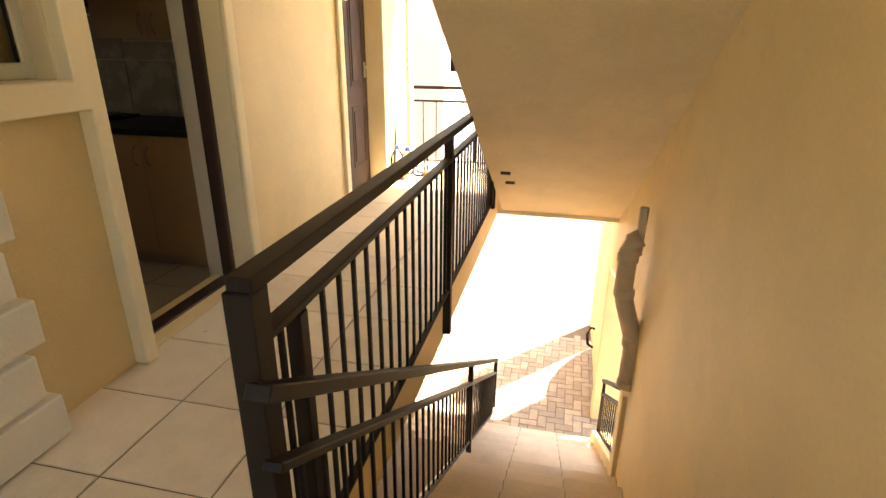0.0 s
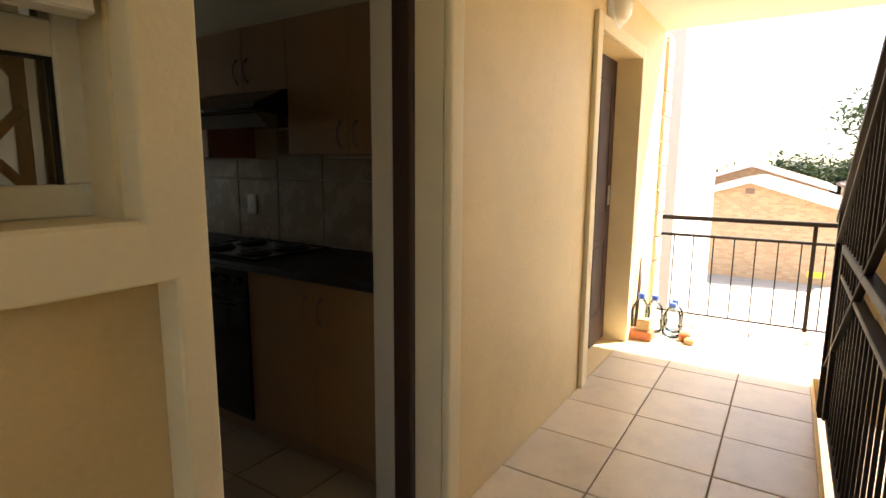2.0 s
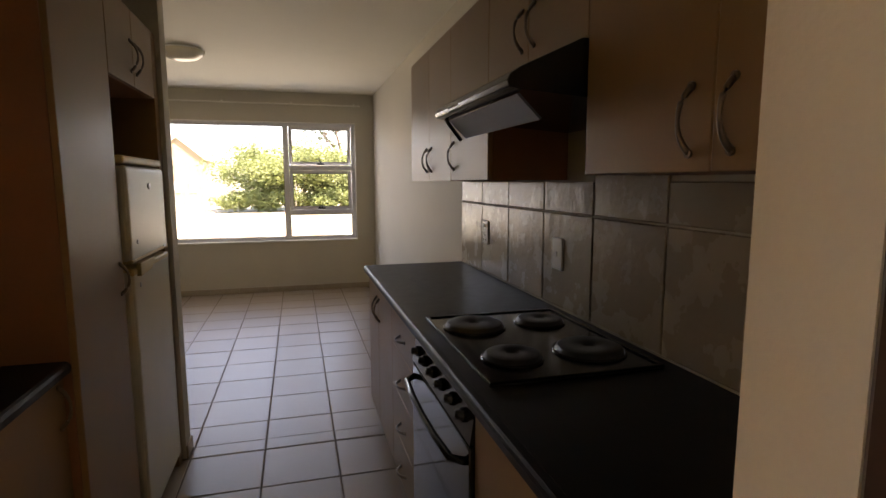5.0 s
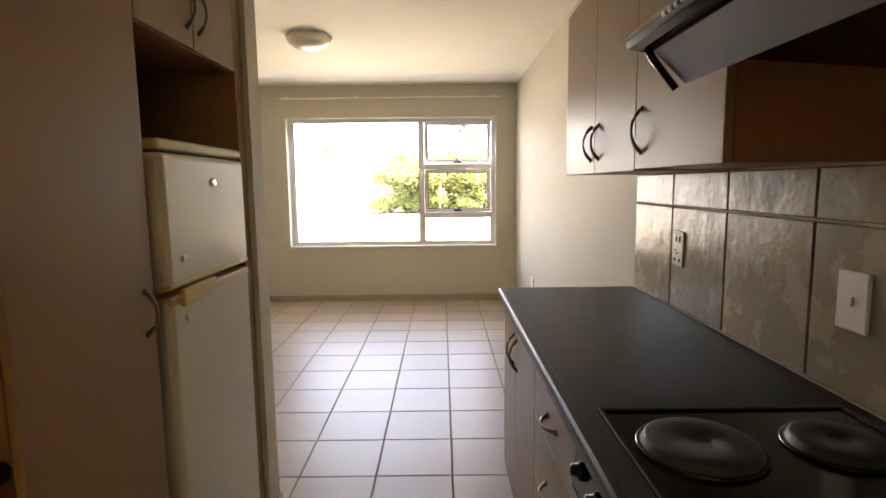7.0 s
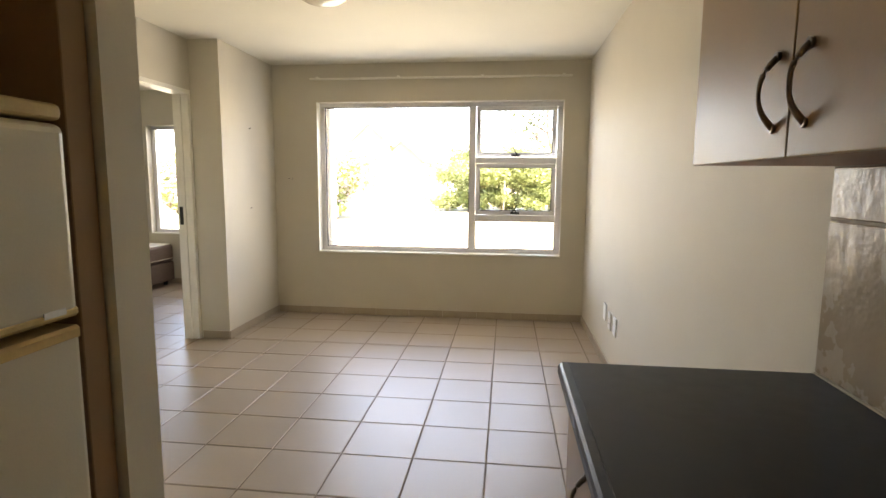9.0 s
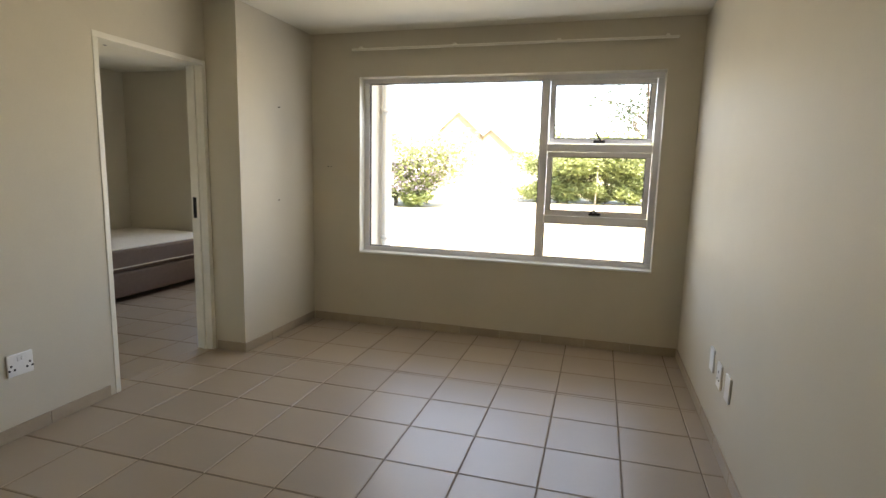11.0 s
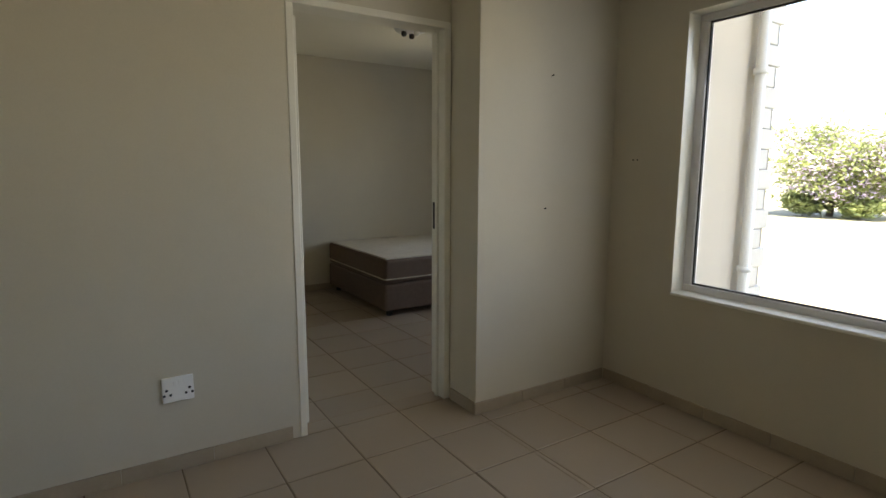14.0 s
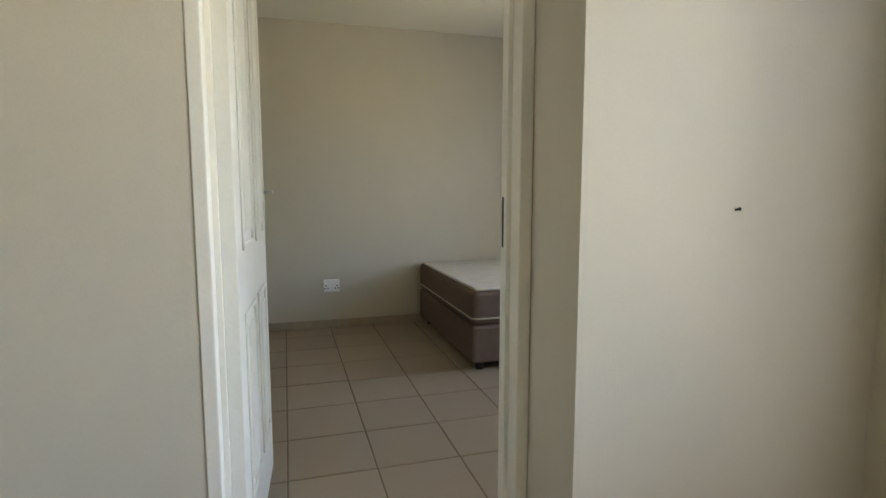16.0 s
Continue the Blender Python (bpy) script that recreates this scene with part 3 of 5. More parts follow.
def socket_plate(name, label, m, w=0.086, h=0.086, holes=((-0.02, -0.018), (0.02, -0.018), (0, 0.02)), rocker=(), category="socket"):
    """A wall plate that faces -y at the origin, then is set at the pose m."""
    t = thing(name, label, category)
    part("plate", box(-w / 2, w / 2, -0.010, 0, -h / 2, h / 2, 0.004, 2), "white_plastic", t)
    for x, z in holes:
        part("socket_hole", lathe([(0.0, 0.0), (0.0058, 0.0), (0.0058, 0.0015), (0.0, 0.0015)], sides=10), "dark_hole", t).matrix_basis = pose(x, -0.0098, z, 90)
    for x, z in rocker:
        part("rocker", box(x - 0.007, x + 0.007, -0.014, -0.009, z - 0.011, z + 0.011, 0.002), "white_plastic", t)
    t.matrix_basis = m
    return t


DOUBLE = ((-0.045, 0.0), (-0.03, -0.022), (-0.055, -0.022), (0.045, 0.0), (0.03, -0.022), (0.055, -0.022))
socket_plate("wall_socket", "white double wall socket low on the cream wall", pose(XL, 4.71, 0.372, 0, 0, 90), 0.125, 0.112, DOUBLE, ((-0.01, 0.03), (0.01, 0.03)))
socket_plate("wall_socket", "white double wall socket low on the bedroom wall", pose(BX, 5.80, 0.357, 0, 0, 90), 0.13, 0.105, DOUBLE, ((-0.01, 0.03), (0.01, 0.03)))
socket_plate("wall_socket", "white tall double socket on the splashback tiles", pose(XR - 0.008, 2.793, 1.121, 0, 0, -90), 0.085, 0.125, ((-0.018, -0.04), (0.018, -0.04), (0, -0.015), (-0.018, -0.005)), ((-0.012, 0.035), (0.012, 0.035)))
socket_plate("cooker_switch", "white cooker isolator switch on the splashback tiles", pose(XR - 0.008, 1.974, 1.111, 0, 0, -90), 0.085, 0.125, (), ((0, 0.0),), "switch")
for i, (y, z) in enumerate(((5.906, 0.40), (5.72, 0.378), (5.536, 0.383))):
    socket_plate("wall_socket" if i == 1 else "outlet_plate", ("white single wall socket low on the cream wall", "small blank white outlet plate low on the wall")[i != 1], pose(XR, y, z, 0, 0, -90), 0.09, 0.125, ((-0.02, -0.02), (0.02, -0.02), (0, 0.02)) if i == 1 else ())

# ---- nails and holes on the walls ----
for y, z in ((6.598, 1.816), (6.57, 1.099)):
    n = thing("wall_nail", "small dark nail stub sticking out of the wall", "nail", (-1.78, y, z), "wall nails")
    part("shank", tube([(-1.785, y, z), (-1.768, y, z + 0.003)], 0.003, 6), "dark_hole", n)
    part("head", lathe([(0, 0), (0.005, 0), (0.005, 0.002), (0, 0.002)], sides=8), "dark_hole", n).matrix_basis = pose(-1.768, y, z + 0.003, 0, 90, 0)
for x in (-1.63, -1.60):
    n = thing("wall_plug", "small dark screw hole with a plastic plug", "wall plug", (x, YW, 1.37), "wall plugs")
    part("plug", lathe([(0, 0), (0.005, 0), (0.004, 0.003), (0, 0.003)], sides=8), "dark_hole", n).matrix_basis = pose(x, YW - 0.001, 1.372, 90)

# ---- ceiling lamps ----


def bowl_lamp(x, y, z, name, label):
    t = thing(name, label, "lamp", (x, y, z))
    part("base", lathe([(0.15, z), (0.15, z - 0.02), (0.14, z - 0.025), (0, z - 0.025)], x, y, 28), "white_plastic", t)
    part("shade", lathe([(0.165, z - 0.018), (0.165, z - 0.026), (0.150, z - 0.055), (0.11, z - 0.082), (0.06, z - 0.096), (0.0, z - 0.10)], x, y, 32), "lampshade", t)
    part("clip", tube([(x + 0.165, y, z - 0.01), (x + 0.170, y, z - 0.03), (x + 0.155, y, z - 0.055)], 0.004, 6), "brass", t)
    return t


bowl_lamp(-0.545, 5.08, ZC, "ceiling_lamp", "round opal glass bowl lamp on the ceiling, switched off")
bed_lamp = thing("ceiling_lamp", "bare ceiling lamp base with three bulb holders and no shade", "lamp", (-3.58, 6.73, ZC))
part("base", lathe([(0.14, ZC), (0.14, ZC - 0.018), (0.125, ZC - 0.045), (0.06, ZC - 0.055), (0, ZC - 0.055)], -3.58, 6.73, 28), "alu", bed_lamp)
for k in range(3):
    a = 2.1 * k + 0.4
    part("bulb_holder", lathe([(0.022, ZC - 0.05), (0.022, ZC - 0.08), (0.015, ZC - 0.09), (0, ZC - 0.09)], -3.58 + 0.06 * math.cos(a), 6.73 + 0.06 * math.sin(a), 12), "alu_dark" if k else "white_plastic", bed_lamp)

# ---- bed ----
bed = thing("bed", "unmade divan bed with brown base and quilted mattress", "bed", (-4.45, 7.5, 0))
bx0, bx1, by0, by1 = BX + 0.02, -3.755, 6.555, 8.37
part("base", box(bx0, bx1, by0, by1, 0.055, 0.30, 0.02, 2), "bed_cloth", bed)
part("mattress", box(bx0, bx1, by0, by1, 0.302, 0.525, 0.035, 3), "bed_cloth", bed)
part("mattress_top", box(bx0 + 0.02, bx1 - 0.02, by0 + 0.02, by1 - 0.02, 0.515, 0.535, 0.009, 2), "mattress_top", bed, "cream quilted mattress top")
for z in (0.345,):
    pts = [(bx0 + 0.03, by0, z), (bx1 - 0.03, by0, z), (bx1 - 0.008, by0 + 0.008, z), (bx1, by0 + 0.03, z), (bx1, by1 - 0.03, z)]
    part("piping", tube(pts, 0.006, 6), "piping", bed, "cream piping round the mattress")
for x in (bx0 + 0.1, bx1 - 0.07):
    for y in (by0 + 0.07, by1 - 0.1):
        part("foot", lathe([(0.025, 0.0), (0.03, 0.06), (0.0, 0.06)], x, y, 12), "alu_dark", bed)

# ---- kitchen ----


def bow_handle(parent, p, along, out, length=0.115, depth=0.027, r=0.0042):
    """A bowed handle centred at p, ends along one direction, bow along another."""
    p, along, out = Vector(p), Vector(along), Vector(out)
    pts, rad = [], []
    for i in range(13):
        t = -1 + 2 * i / 12
        pts.append(p + along * (t * length / 2) + out * (depth * (1 - abs(t) ** 2.4) + 0.001))
        rad.append(r * (1.5 - 0.7 * (1 - abs(t))))
    bm = add_tube(bmesh.new(), pts, rad, 8)
    for s in (-1, 1):
        q = p + along * (s * length / 2)
        add_tube(bm, [q, q + out * 0.006], 0.008, 8)
    return part("handle", bm, "pewter", parent, "bowed pewter handle")


FB, FU = 0.715, 0.983     # fronts of base units and wall units
PX = Vector((-1, 0, 0))


def cabinet(name, label, y0, y1, z0, z1, front, back, doors, side="carcass"):
    """A unit against the right wall; doors: rows of (from, to, bottom, top, handle y or None, handle z, upright)."""
    c = thing(name, label, "cabinet", ((front + back) / 2, (y0 + y1) / 2, z0))
    part("body", box(front + 0.02, back, y0 + 0.001, y1 - 0.001, z0, z1, 0.001), side, c)
    for a, b, lo, hi, hy, hz, up, kind in doors:
        d = part(kind, box(front, front + 0.018, a + 0.0015, b - 0.0015, lo, hi, 0.0025, 2), "cabinet", c)
        if hy is not None:
            bow_handle(d, (front, hy, hz), (0, 0, 1) if up else (0, 1, 0), PX, 0.115 if up else 0.10)
    return c


ZT, ZB = 0.862, 0.10
Y0 = YF + 0.03
cabinet("base_cabinet", "beige two-door base cabinet beside the doorway", Y0, 1.275, ZB, ZT, FB, XR, [(Y0, 0.835, ZB, ZT, 0.79, 0.735, True, "door"), (0.835, 1.275, ZB, ZT, 0.88, 0.735, True, "door")])
dr = [(1.945, 2.445, ZT - 0.1905 * (k + 1) + 0.003, ZT - 0.1905 * k, 2.195, ZT - 0.1905 * k - 0.112, False, "drawer") for k in range(4)]
cabinet("drawer_cabinet", "beige four-drawer base cabinet beside the oven", 1.945, 2.445, ZB, ZT, FB, XR, dr)
cabinet("base_cabinet", "beige two-door base cabinet at the worktop's end", 2.445, 3.22, ZB, ZT, FB, XR, [(2.445, 2.865, ZB, ZT, 2.825, 0.722, True, "door"), (2.865, 3.22, ZB, ZT, 2.905, 0.722, True, "door")])
plinth = thing("plinth", "dark recessed kick board under the base cabinets", "plinth", (0.78, 1.7, 0))
part("board", box(0.775, 0.793, Y0, 3.20, 0, 0.10), "carcass", plinth)

# oven with its knobs
oven = thing("oven", "black built-in oven with smoked glass door", "oven", (1.0, 1.55, 0.1))
part("body", box(FB + 0.02, XR - 0.02, 1.279, 1.941, ZB, ZT), "black_gloss", oven)
part("control_panel", prism([(FB - 0.012, 0.752), (FB + 0.02, 0.752), (FB + 0.02, 0.855), (FB + 0.004, 0.855)], "y", 1.279, 1.941), "black_gloss", oven)
odoor = part("oven_door", box(FB - 0.012, FB + 0.02, 1.281, 1.939, 0.20, 0.745, 0.004, 2), "black_glass", oven)
hb = tube([(FB - 0.012, 1.915, 0.700), (FB - 0.045, 1.885, 0.698), (FB - 0.052, 1.76, 0.694), (FB - 0.054, 1.61, 0.692), (FB - 0.052, 1.46, 0.694), (FB - 0.045, 1.335, 0.698), (FB - 0.012, 1.305, 0.700)], 0.011, 8)
part("handle", hb, "black_gloss", odoor, "black curved oven door handle")
part("lower_panel", box(FB - 0.006, FB + 0.02, 1.281, 1.939, 0.105, 0.195, 0.003), "black_gloss", oven)
for k in range(6):
    y = 1.345 + 0.106 * k
    kn = part("knob", lathe([(0, 0), (0.019, 0), (0.0185, 0.008), (0.013, 0.012), (0.012, 0.024), (0, 0.026)], sides=16), "black_gloss", oven)
    kn.matrix_basis = pose(FB - 0.005, y, 0.803, 0, -81, 0)
    mk = part("pointer", box(-0.0015, 0.0015, -0.011, 0.011, 0.025, 0.0275), "steel", kn)

# worktop with a rounded front
prof = [(0.690, 0.866), (0.686, 0.872), (0.686, 0.888), (0.689, 0.895), (0.695, 0.9), (0.712, 0.9), (0.712, 0.862), (0.70, 0.862)]
worktop = thing("worktop", "charcoal laminate worktop with a rounded front edge", "worktop", (1.0, 1.7, 0.86))
part("slab", box(0.7125, XR - 0.001, Y0 - 0.001, 3.23, 0.862, 0.9), "counter", worktop)
part("front_edge", prism(prof, "y", Y0 - 0.001, 3.23, 0.0), "counter", worktop, "rounded charcoal front edge")
part("end_strip", box(0.70, XR - 0.002, 3.2302, 3.2316, 0.8635, 0.8985), "counter", worktop)
part("sealant", box(XR - 0.0155, XR - 0.010, Y0, 3.229, 0.9, 0.9045, 0.001), "splash_joint", worktop, "pale sealant along the tiled wall")

hob = thing("hob", "black four-plate electric hob set in the worktop", "hob", (1.0, 1.52, 0.9))
part("tray", box(0.748, 1.236, 1.262, 1.915, 0.9, 0.909, 0.004, 2), "black_gloss", hob)
rim = bmesh.new()
for q in ((0.748, 1.236, 1.262, 1.274), (0.748, 1.236, 1.903, 1.915), (0.748, 0.760, 1.274, 1.903), (1.224, 1.236, 1.274, 1.903)):
    add_box(rim, *q, 0.905, 0.914, 0.002)
part("rim", rim, "black_gloss", hob)
for x, y, r in ((0.875, 1.755, 0.092), (1.11, 1.755, 0.075), (0.875, 1.43, 0.075), (1.11, 1.43, 0.092)):
    pl = part("hotplate", lathe([(r + 0.008, 0.909), (r + 0.008, 0.913), (r, 0.916), (r, 0.924), (r - 0.006, 0.927), (0.02, 0.926), (0.018, 0.922), (0, 0.922)], x, y, 32), "iron", hob)
    part("ring", lathe([(r + 0.012, 0.909), (r + 0.012, 0.9145), (r + 0.006, 0.9145), (r + 0.006, 0.909)], x, y, 32), "black_gloss", pl)

# wall units
ZU = 2.045
cabinet("wall_cabinet", "beige two-door wall cabinet beside the doorway", Y0, 1.265, 1.405, ZU, FU, XR, [(Y0, 0.862, 1.405, ZU, 0.817, 1.495, True, "door"), (0.862, 1.265, 1.405, ZU, 0.912, 1.495, True, "door")], "shaded_side")
cabinet("wall_cabinet", "short beige two-door wall cabinet over the cooker hood", 1.265, 1.936, 1.725, ZU, FU, XR, [(1.265, 1.602, 1.725, ZU, 1.562, 1.83, True, "door"), (1.602, 1.936, 1.725, ZU, 1.645, 1.83, True, "door")], "shaded_side")
cabinet("wall_cabinet", "beige single-door wall cabinet", 1.936, 2.414, 1.394, ZU, FU, XR, [(1.936, 2.414, 1.394, ZU, 2.368, 1.498, True, "door")], "shaded_side")
cabinet("wall_cabinet", "beige two-door wall cabinet at the run's end", 2.414, 3.24, 1.391, ZU, FU, XR, [(2.414, 2.812, 1.391, ZU, 2.762, 1.497, True, "door"), (2.812, 3.24, 1.391, ZU, 2.858, 1.497, True, "door")], "shaded_side")

# cooker hood: sloped body, front lip and tilted glass flap
hood = thing("cooker_hood", "black slimline cooker hood with a grey glass flap", "cooker hood", (1.05, 1.6, 1.6))
part("body", prism([(XR - 0.01, 1.722), (0.975, 1.722), (0.82, 1.650), (0.795, 1.634), (0.786, 1.618), (0.790, 1.605), (0.81, 1.600), (XR - 0.01, 1.565)], "y", 1.272, 1.930, 0.003), "black_gloss", hood)
part("visor", prism([(0.826, 1.594), (0.832, 1.597), (0.892, 1.540), (0.886, 1.536)], "y", 1.31, 1.895), "visor_grey", hood, "grey tilted visor under the hood")
part("visor_bracket", tube([(0.82, 1.905, 1.600), (0.83, 1.91, 1.585), (0.875, 1.91, 1.530)], 0.007, 6), "black_gloss", hood)
for k in range(5):
    part("button", box(0.784, 0.790, 1.66 + 0.022 * k, 1.672 + 0.022 * k, 1.613, 1.621, 0.001), "steel", hood)

# left side: sink counter, tall larder unit, fridge, cupboard above it
cabinet_left = thing("base_cabinet", "beige base cabinet under the sink counter", "cabinet", (-0.66, 1.0, 0.1))
part("body", box(XK, -0.335, Y0, 1.75, 0.0, 0.862), "carcass", cabinet_left)
for k in range(3):
    a = Y0 + 0.436 * k
    d = part("door", box(-0.335, -0.317, a + 0.0015, a + 0.4345, 0.10, 0.862, 0.0025, 2), "cabinet", cabinet_left)
    bow_handle(d, (-0.317, a + 0.395, 0.785), (0, 0, 1), (1, 0, 0))
left_top = thing("worktop", "charcoal laminate worktop beside the tall cupboard", "worktop", (-0.66, 1.0, 0.86))
part("slab", prism([(-(-XK) + 0.001, 0.862), (-0.31, 0.862), (-0.30, 0.87), (-0.298, 0.888), (-0.303, 0.896), (-0.31, 0.9), (XK + 0.001, 0.9)], "y", Y0 - 0.001, 1.758), "counter", left_top)
larder = thing("tall_cabinet", "tall beige larder cabinet beside the fridge", "cabinet", (-0.65, 1.93, 0))
part("body", box(XK, -0.300, 1.76, 2.214, 0.0, 2.055), "shaded_side", larder)
part("end_panel", box(XK, -0.281, 2.839, 2.905, 0.0, 2.055, 0.002), "cabinet", larder, "beige panel beside the fridge recess")
ld = part("door", box(-0.299, -0.281, 1.762, 2.212, 0.10, 2.055, 0.0025, 2), "cabinet", larder)
bow_handle(ld, (-0.281, 2.172, 1.055), (0, 0, 1), (1, 0, 0), 0.105)
over = thing("wall_cabinet", "beige two-door cupboard over the fridge recess", "cabinet", (-0.65, 2.5, 1.8))
part("body", box(XK, -0.300, 2.216, 2.838, 1.760, 2.055), "shaded_side", over)
for a, b, hy in ((2.216, 2.527, 2.49), (2.527, 2.838, 2.565)):
    d = part("door", box(-0.299, -0.281, a + 0.0015, b - 0.0015, 1.760, 2.055, 0.0025, 2), "cabinet", over)
    bow_handle(d, (-0.281, hy, 1.872), (0, 0, 1), (1, 0, 0))

fridge = thing("fridge", "aged white two-door fridge freezer in its recess", "fridge", (-0.63, 2.5, 0))
fy0, fy1 = 2.258, 2.820
part("body", box(-0.88, -0.335, fy0 + 0.005, fy1 - 0.005, 0.03, 1.453, 0.012, 2), "fridge", fridge)
part("top", box(-0.885, -0.268, fy0, fy1, 1.455, 1.486, 0.012, 3), "fridge_trim", fridge, "yellowed top cover")
upper = part("freezer_door", box(-0.332, -0.264, fy0, fy1, 1.092, 1.450, 0.018, 3), "fridge", fridge)
lower = part("fridge_door", box(-0.332, -0.264, fy0, fy1, 0.08, 1.072, 0.018, 3), "fridge", fridge)
part("door_trim", box(-0.328, -0.2625, fy0 + 0.002, fy1 - 0.002, 1.0905, 1.110, 0.006), "fridge_trim", upper, "yellowed door edge")
part("door_trim", box(-0.328, -0.2625, fy0 + 0.002, fy1 - 0.002, 1.045, 1.0725, 0.006), "fridge_trim", lower, "yellowed door edge")
gr = prism([(fy0 + 0.05, 1.040), (fy0 + 0.20, 1.046), (fy0 + 0.25, 1.066), (fy0 + 0.25, 1.090), (fy0 + 0.05, 1.090)], "x", -0.266, -0.248, 0.004)
part("grip", gr, "fridge_trim", lower, "yellowed handle grip")
for z in (1.167, 1.003):
    k = part("lock", lathe([(0, 0), (0.010, 0), (0.009, 0.003), (0.005, 0.004), (0, 0.003)], sides=16), "steel", upper if z > 1 else lower)
    k.matrix_basis = pose(-0.264, fy0 + 0.085, z, 0, 90, 0)
bdg = part("badge", lathe([(0, 0), (0.022, 0), (0.021, 0.003), (0, 0.003)], sides=20), "steel", upper, "small oval metal badge")
bdg.matrix_basis = pose(-0.264, fy0 + 0.30, 1.373, 0, 90, 0) @ Matrix.Diagonal((0.6, 1, 1, 1))
part("badge", box(-0.265, -0.262, fy1 - 0.085, fy1 - 0.035, 1.099, 1.112, 0.001), "steel", upper)
for y in (fy0 + 0.06, fy1 - 0.06):
    for x in (-0.88, -0.42):
        part("foot", lathe([(0.02, 0), (0.02, 0.04), (0, 0.04)], x, y, 10), "alu_dark", fridge)

# ---- walkway ----
YR, YS = -1.29, -2.43        # railing line, stair wall
XE = 4.40                    # end of the walkway
SX, SLOPE = -1.44, 0.612      # top nosing of the lower flight, rise over run
RISE, RUN, STEPS = 2.85 / 17, 2.85 / 17 / 0.612, 17
walkway = outside(setting("walkway_slab", pierced("x", -4.2, XE, -1.20, -0.0005, -0.26, -0.006), "grout", "concrete walkway slab under pale floor tiles", "floor"))
landing = outside(setting("landing_slab", box(-4.2, SX, YS, -1.2005, -0.26, -0.006), "grout", "concrete stair landing under pale floor tiles", "floor"))
landing2 = outside(setting("landing_slab_far", box(3.217, XE, YS, -1.2005, -0.26, -0.004), "tile_out", "concrete landing at the foot of the upper stair", "floor"))
outside(setting("walkway_edge", box(SX, XE, -1.22, -1.2005, -0.27, 0.004, 0.003), "outer_wall", "plastered edge of the walkway slab", "trim"))
outside(setting("walkway_ceiling", box(-4.2, 4.10, -1.24, 0.0, 2.46, 2.85), "ceiling", "pale painted concrete ceiling over the walkway", "ceiling"))
outside(setting("landing_ceiling", box(-4.2, SX, YS, -1.2405, 2.46, 2.85), "ceiling", "pale painted concrete ceiling over the landing", "ceiling"))
outside(setting("wall_stair", pierced("x", -4.2, 3.4, YS - 0.22, YS, GROUND, 6.6, [(1.42, 3.40, GROUND, -0.72)]), "outer_wall", "tall ochre plastered wall beside the stairs", "wall"))
outside(setting("wall_stair_upper", pierced("x", 3.401, 4.4, YS - 0.22, YS, 2.8505, 6.6), "outer_wall", "ochre plastered wall of the storey above", "wall"))
outside(setting("landing_ceiling_far", box(2.9, 4.10, YS - 0.22, -1.2405, 2.46, 2.85), "ceiling", "concrete landing of the storey above", "ceiling"))
outside(setting("wall_end", pierced("y", YS - 0.22, 0.3, -4.42, -4.2, GROUND, 0.9), "outer_wall", "ochre plastered wall closing the landing", "wall"))
outside(setting("wall_far_left", pierced("x", -4.2, -1.6, 0.0, 0.3, GROUND, 2.65), "outer_wall", "ochre plastered front wall beyond the kitchen window", "wall"))
outside(wall_front)
outside(front_frame)

# plaster bands round door, kitchen window and second door
band = outside(thing("door_surround", "pale raised plaster band round doorway and window", "trim", (0.25, 0, 0), kind="structure"))
BY0, BY1 = -0.028, -0.0005


def soft_edges(bm, offset):
    """Round the sharp edges of plaster work."""
    sharp = [e for e in bm.edges if len(e.link_faces) == 2 and e.calc_face_angle() > 1.0]
    bmesh.ops.bevel(bm, geom=sharp, offset=offset, segments=3, profile=0.5, affect="EDGES")
    return bm


part("band", soft_edges(pierced("x", -0.95, -0.249, -0.072, BY1, 0, 2.19, [(-0.84, -0.368, 1.236, 2.06), (-0.96, -0.318, -0.01, 1.128)]), 0.007), "band", band)
part("band", soft_edges(box(0.668, 0.757, BY0 - 0.006, BY1, 0, 2.19), 0.014), "band", band)
part("band", soft_edges(box(-0.2485, 0.6675, BY0, BY1, 2.10, 2.19), 0.006), "band", band)
part("reveal", box(0.672, 0.685, -0.001, 0.122, 0, 2.10), "band", band)
part("reveal", box(-0.249, -0.236, -0.0005, 0.122, 0, 2.10), "band", band)
part("reveal", box(-0.3745, -0.365, -0.002, 0.16, 1.228, 2.06), "band", band)
part("window_sill", box(-0.84, -0.3675, -0.066, 0.16, 1.222, 1.240, 0.004), "band", band)
band2 = outside(thing("door_surround", "pale raised plaster band round the neighbouring door", "trim", (2.7, 0, 0), kind="structure"))
part("band", box(2.2, 2.29, BY0, BY1, 0, 2.19, 0.006, 2), "band", band2)
part("band", box(3.26, 3.35, BY0, BY1, 0, 2.19, 0.006, 2), "band", band2)
part("band", box(2.291, 3.259, BY0, BY1, 2.10, 2.19, 0.006, 2), "band", band2)
part("reveal", box(3.254, 3.26, -0.027, 0.15, 0, 2.10), "band", band2)
door_2 = outside(leaf_door("door_2", 0.94, 2.08, "door_wood", "closed dark brown panelled front door of the neighbouring flat"))
door_2.matrix_basis = pose(2.30, 0.17, 0.01, 0, 0, 0)
num = part("number_plate", box(2.72, 2.80, 0.138, 0.149, 1.72, 1.78, 0.002), "white_plastic", door_2, "small white number plate")

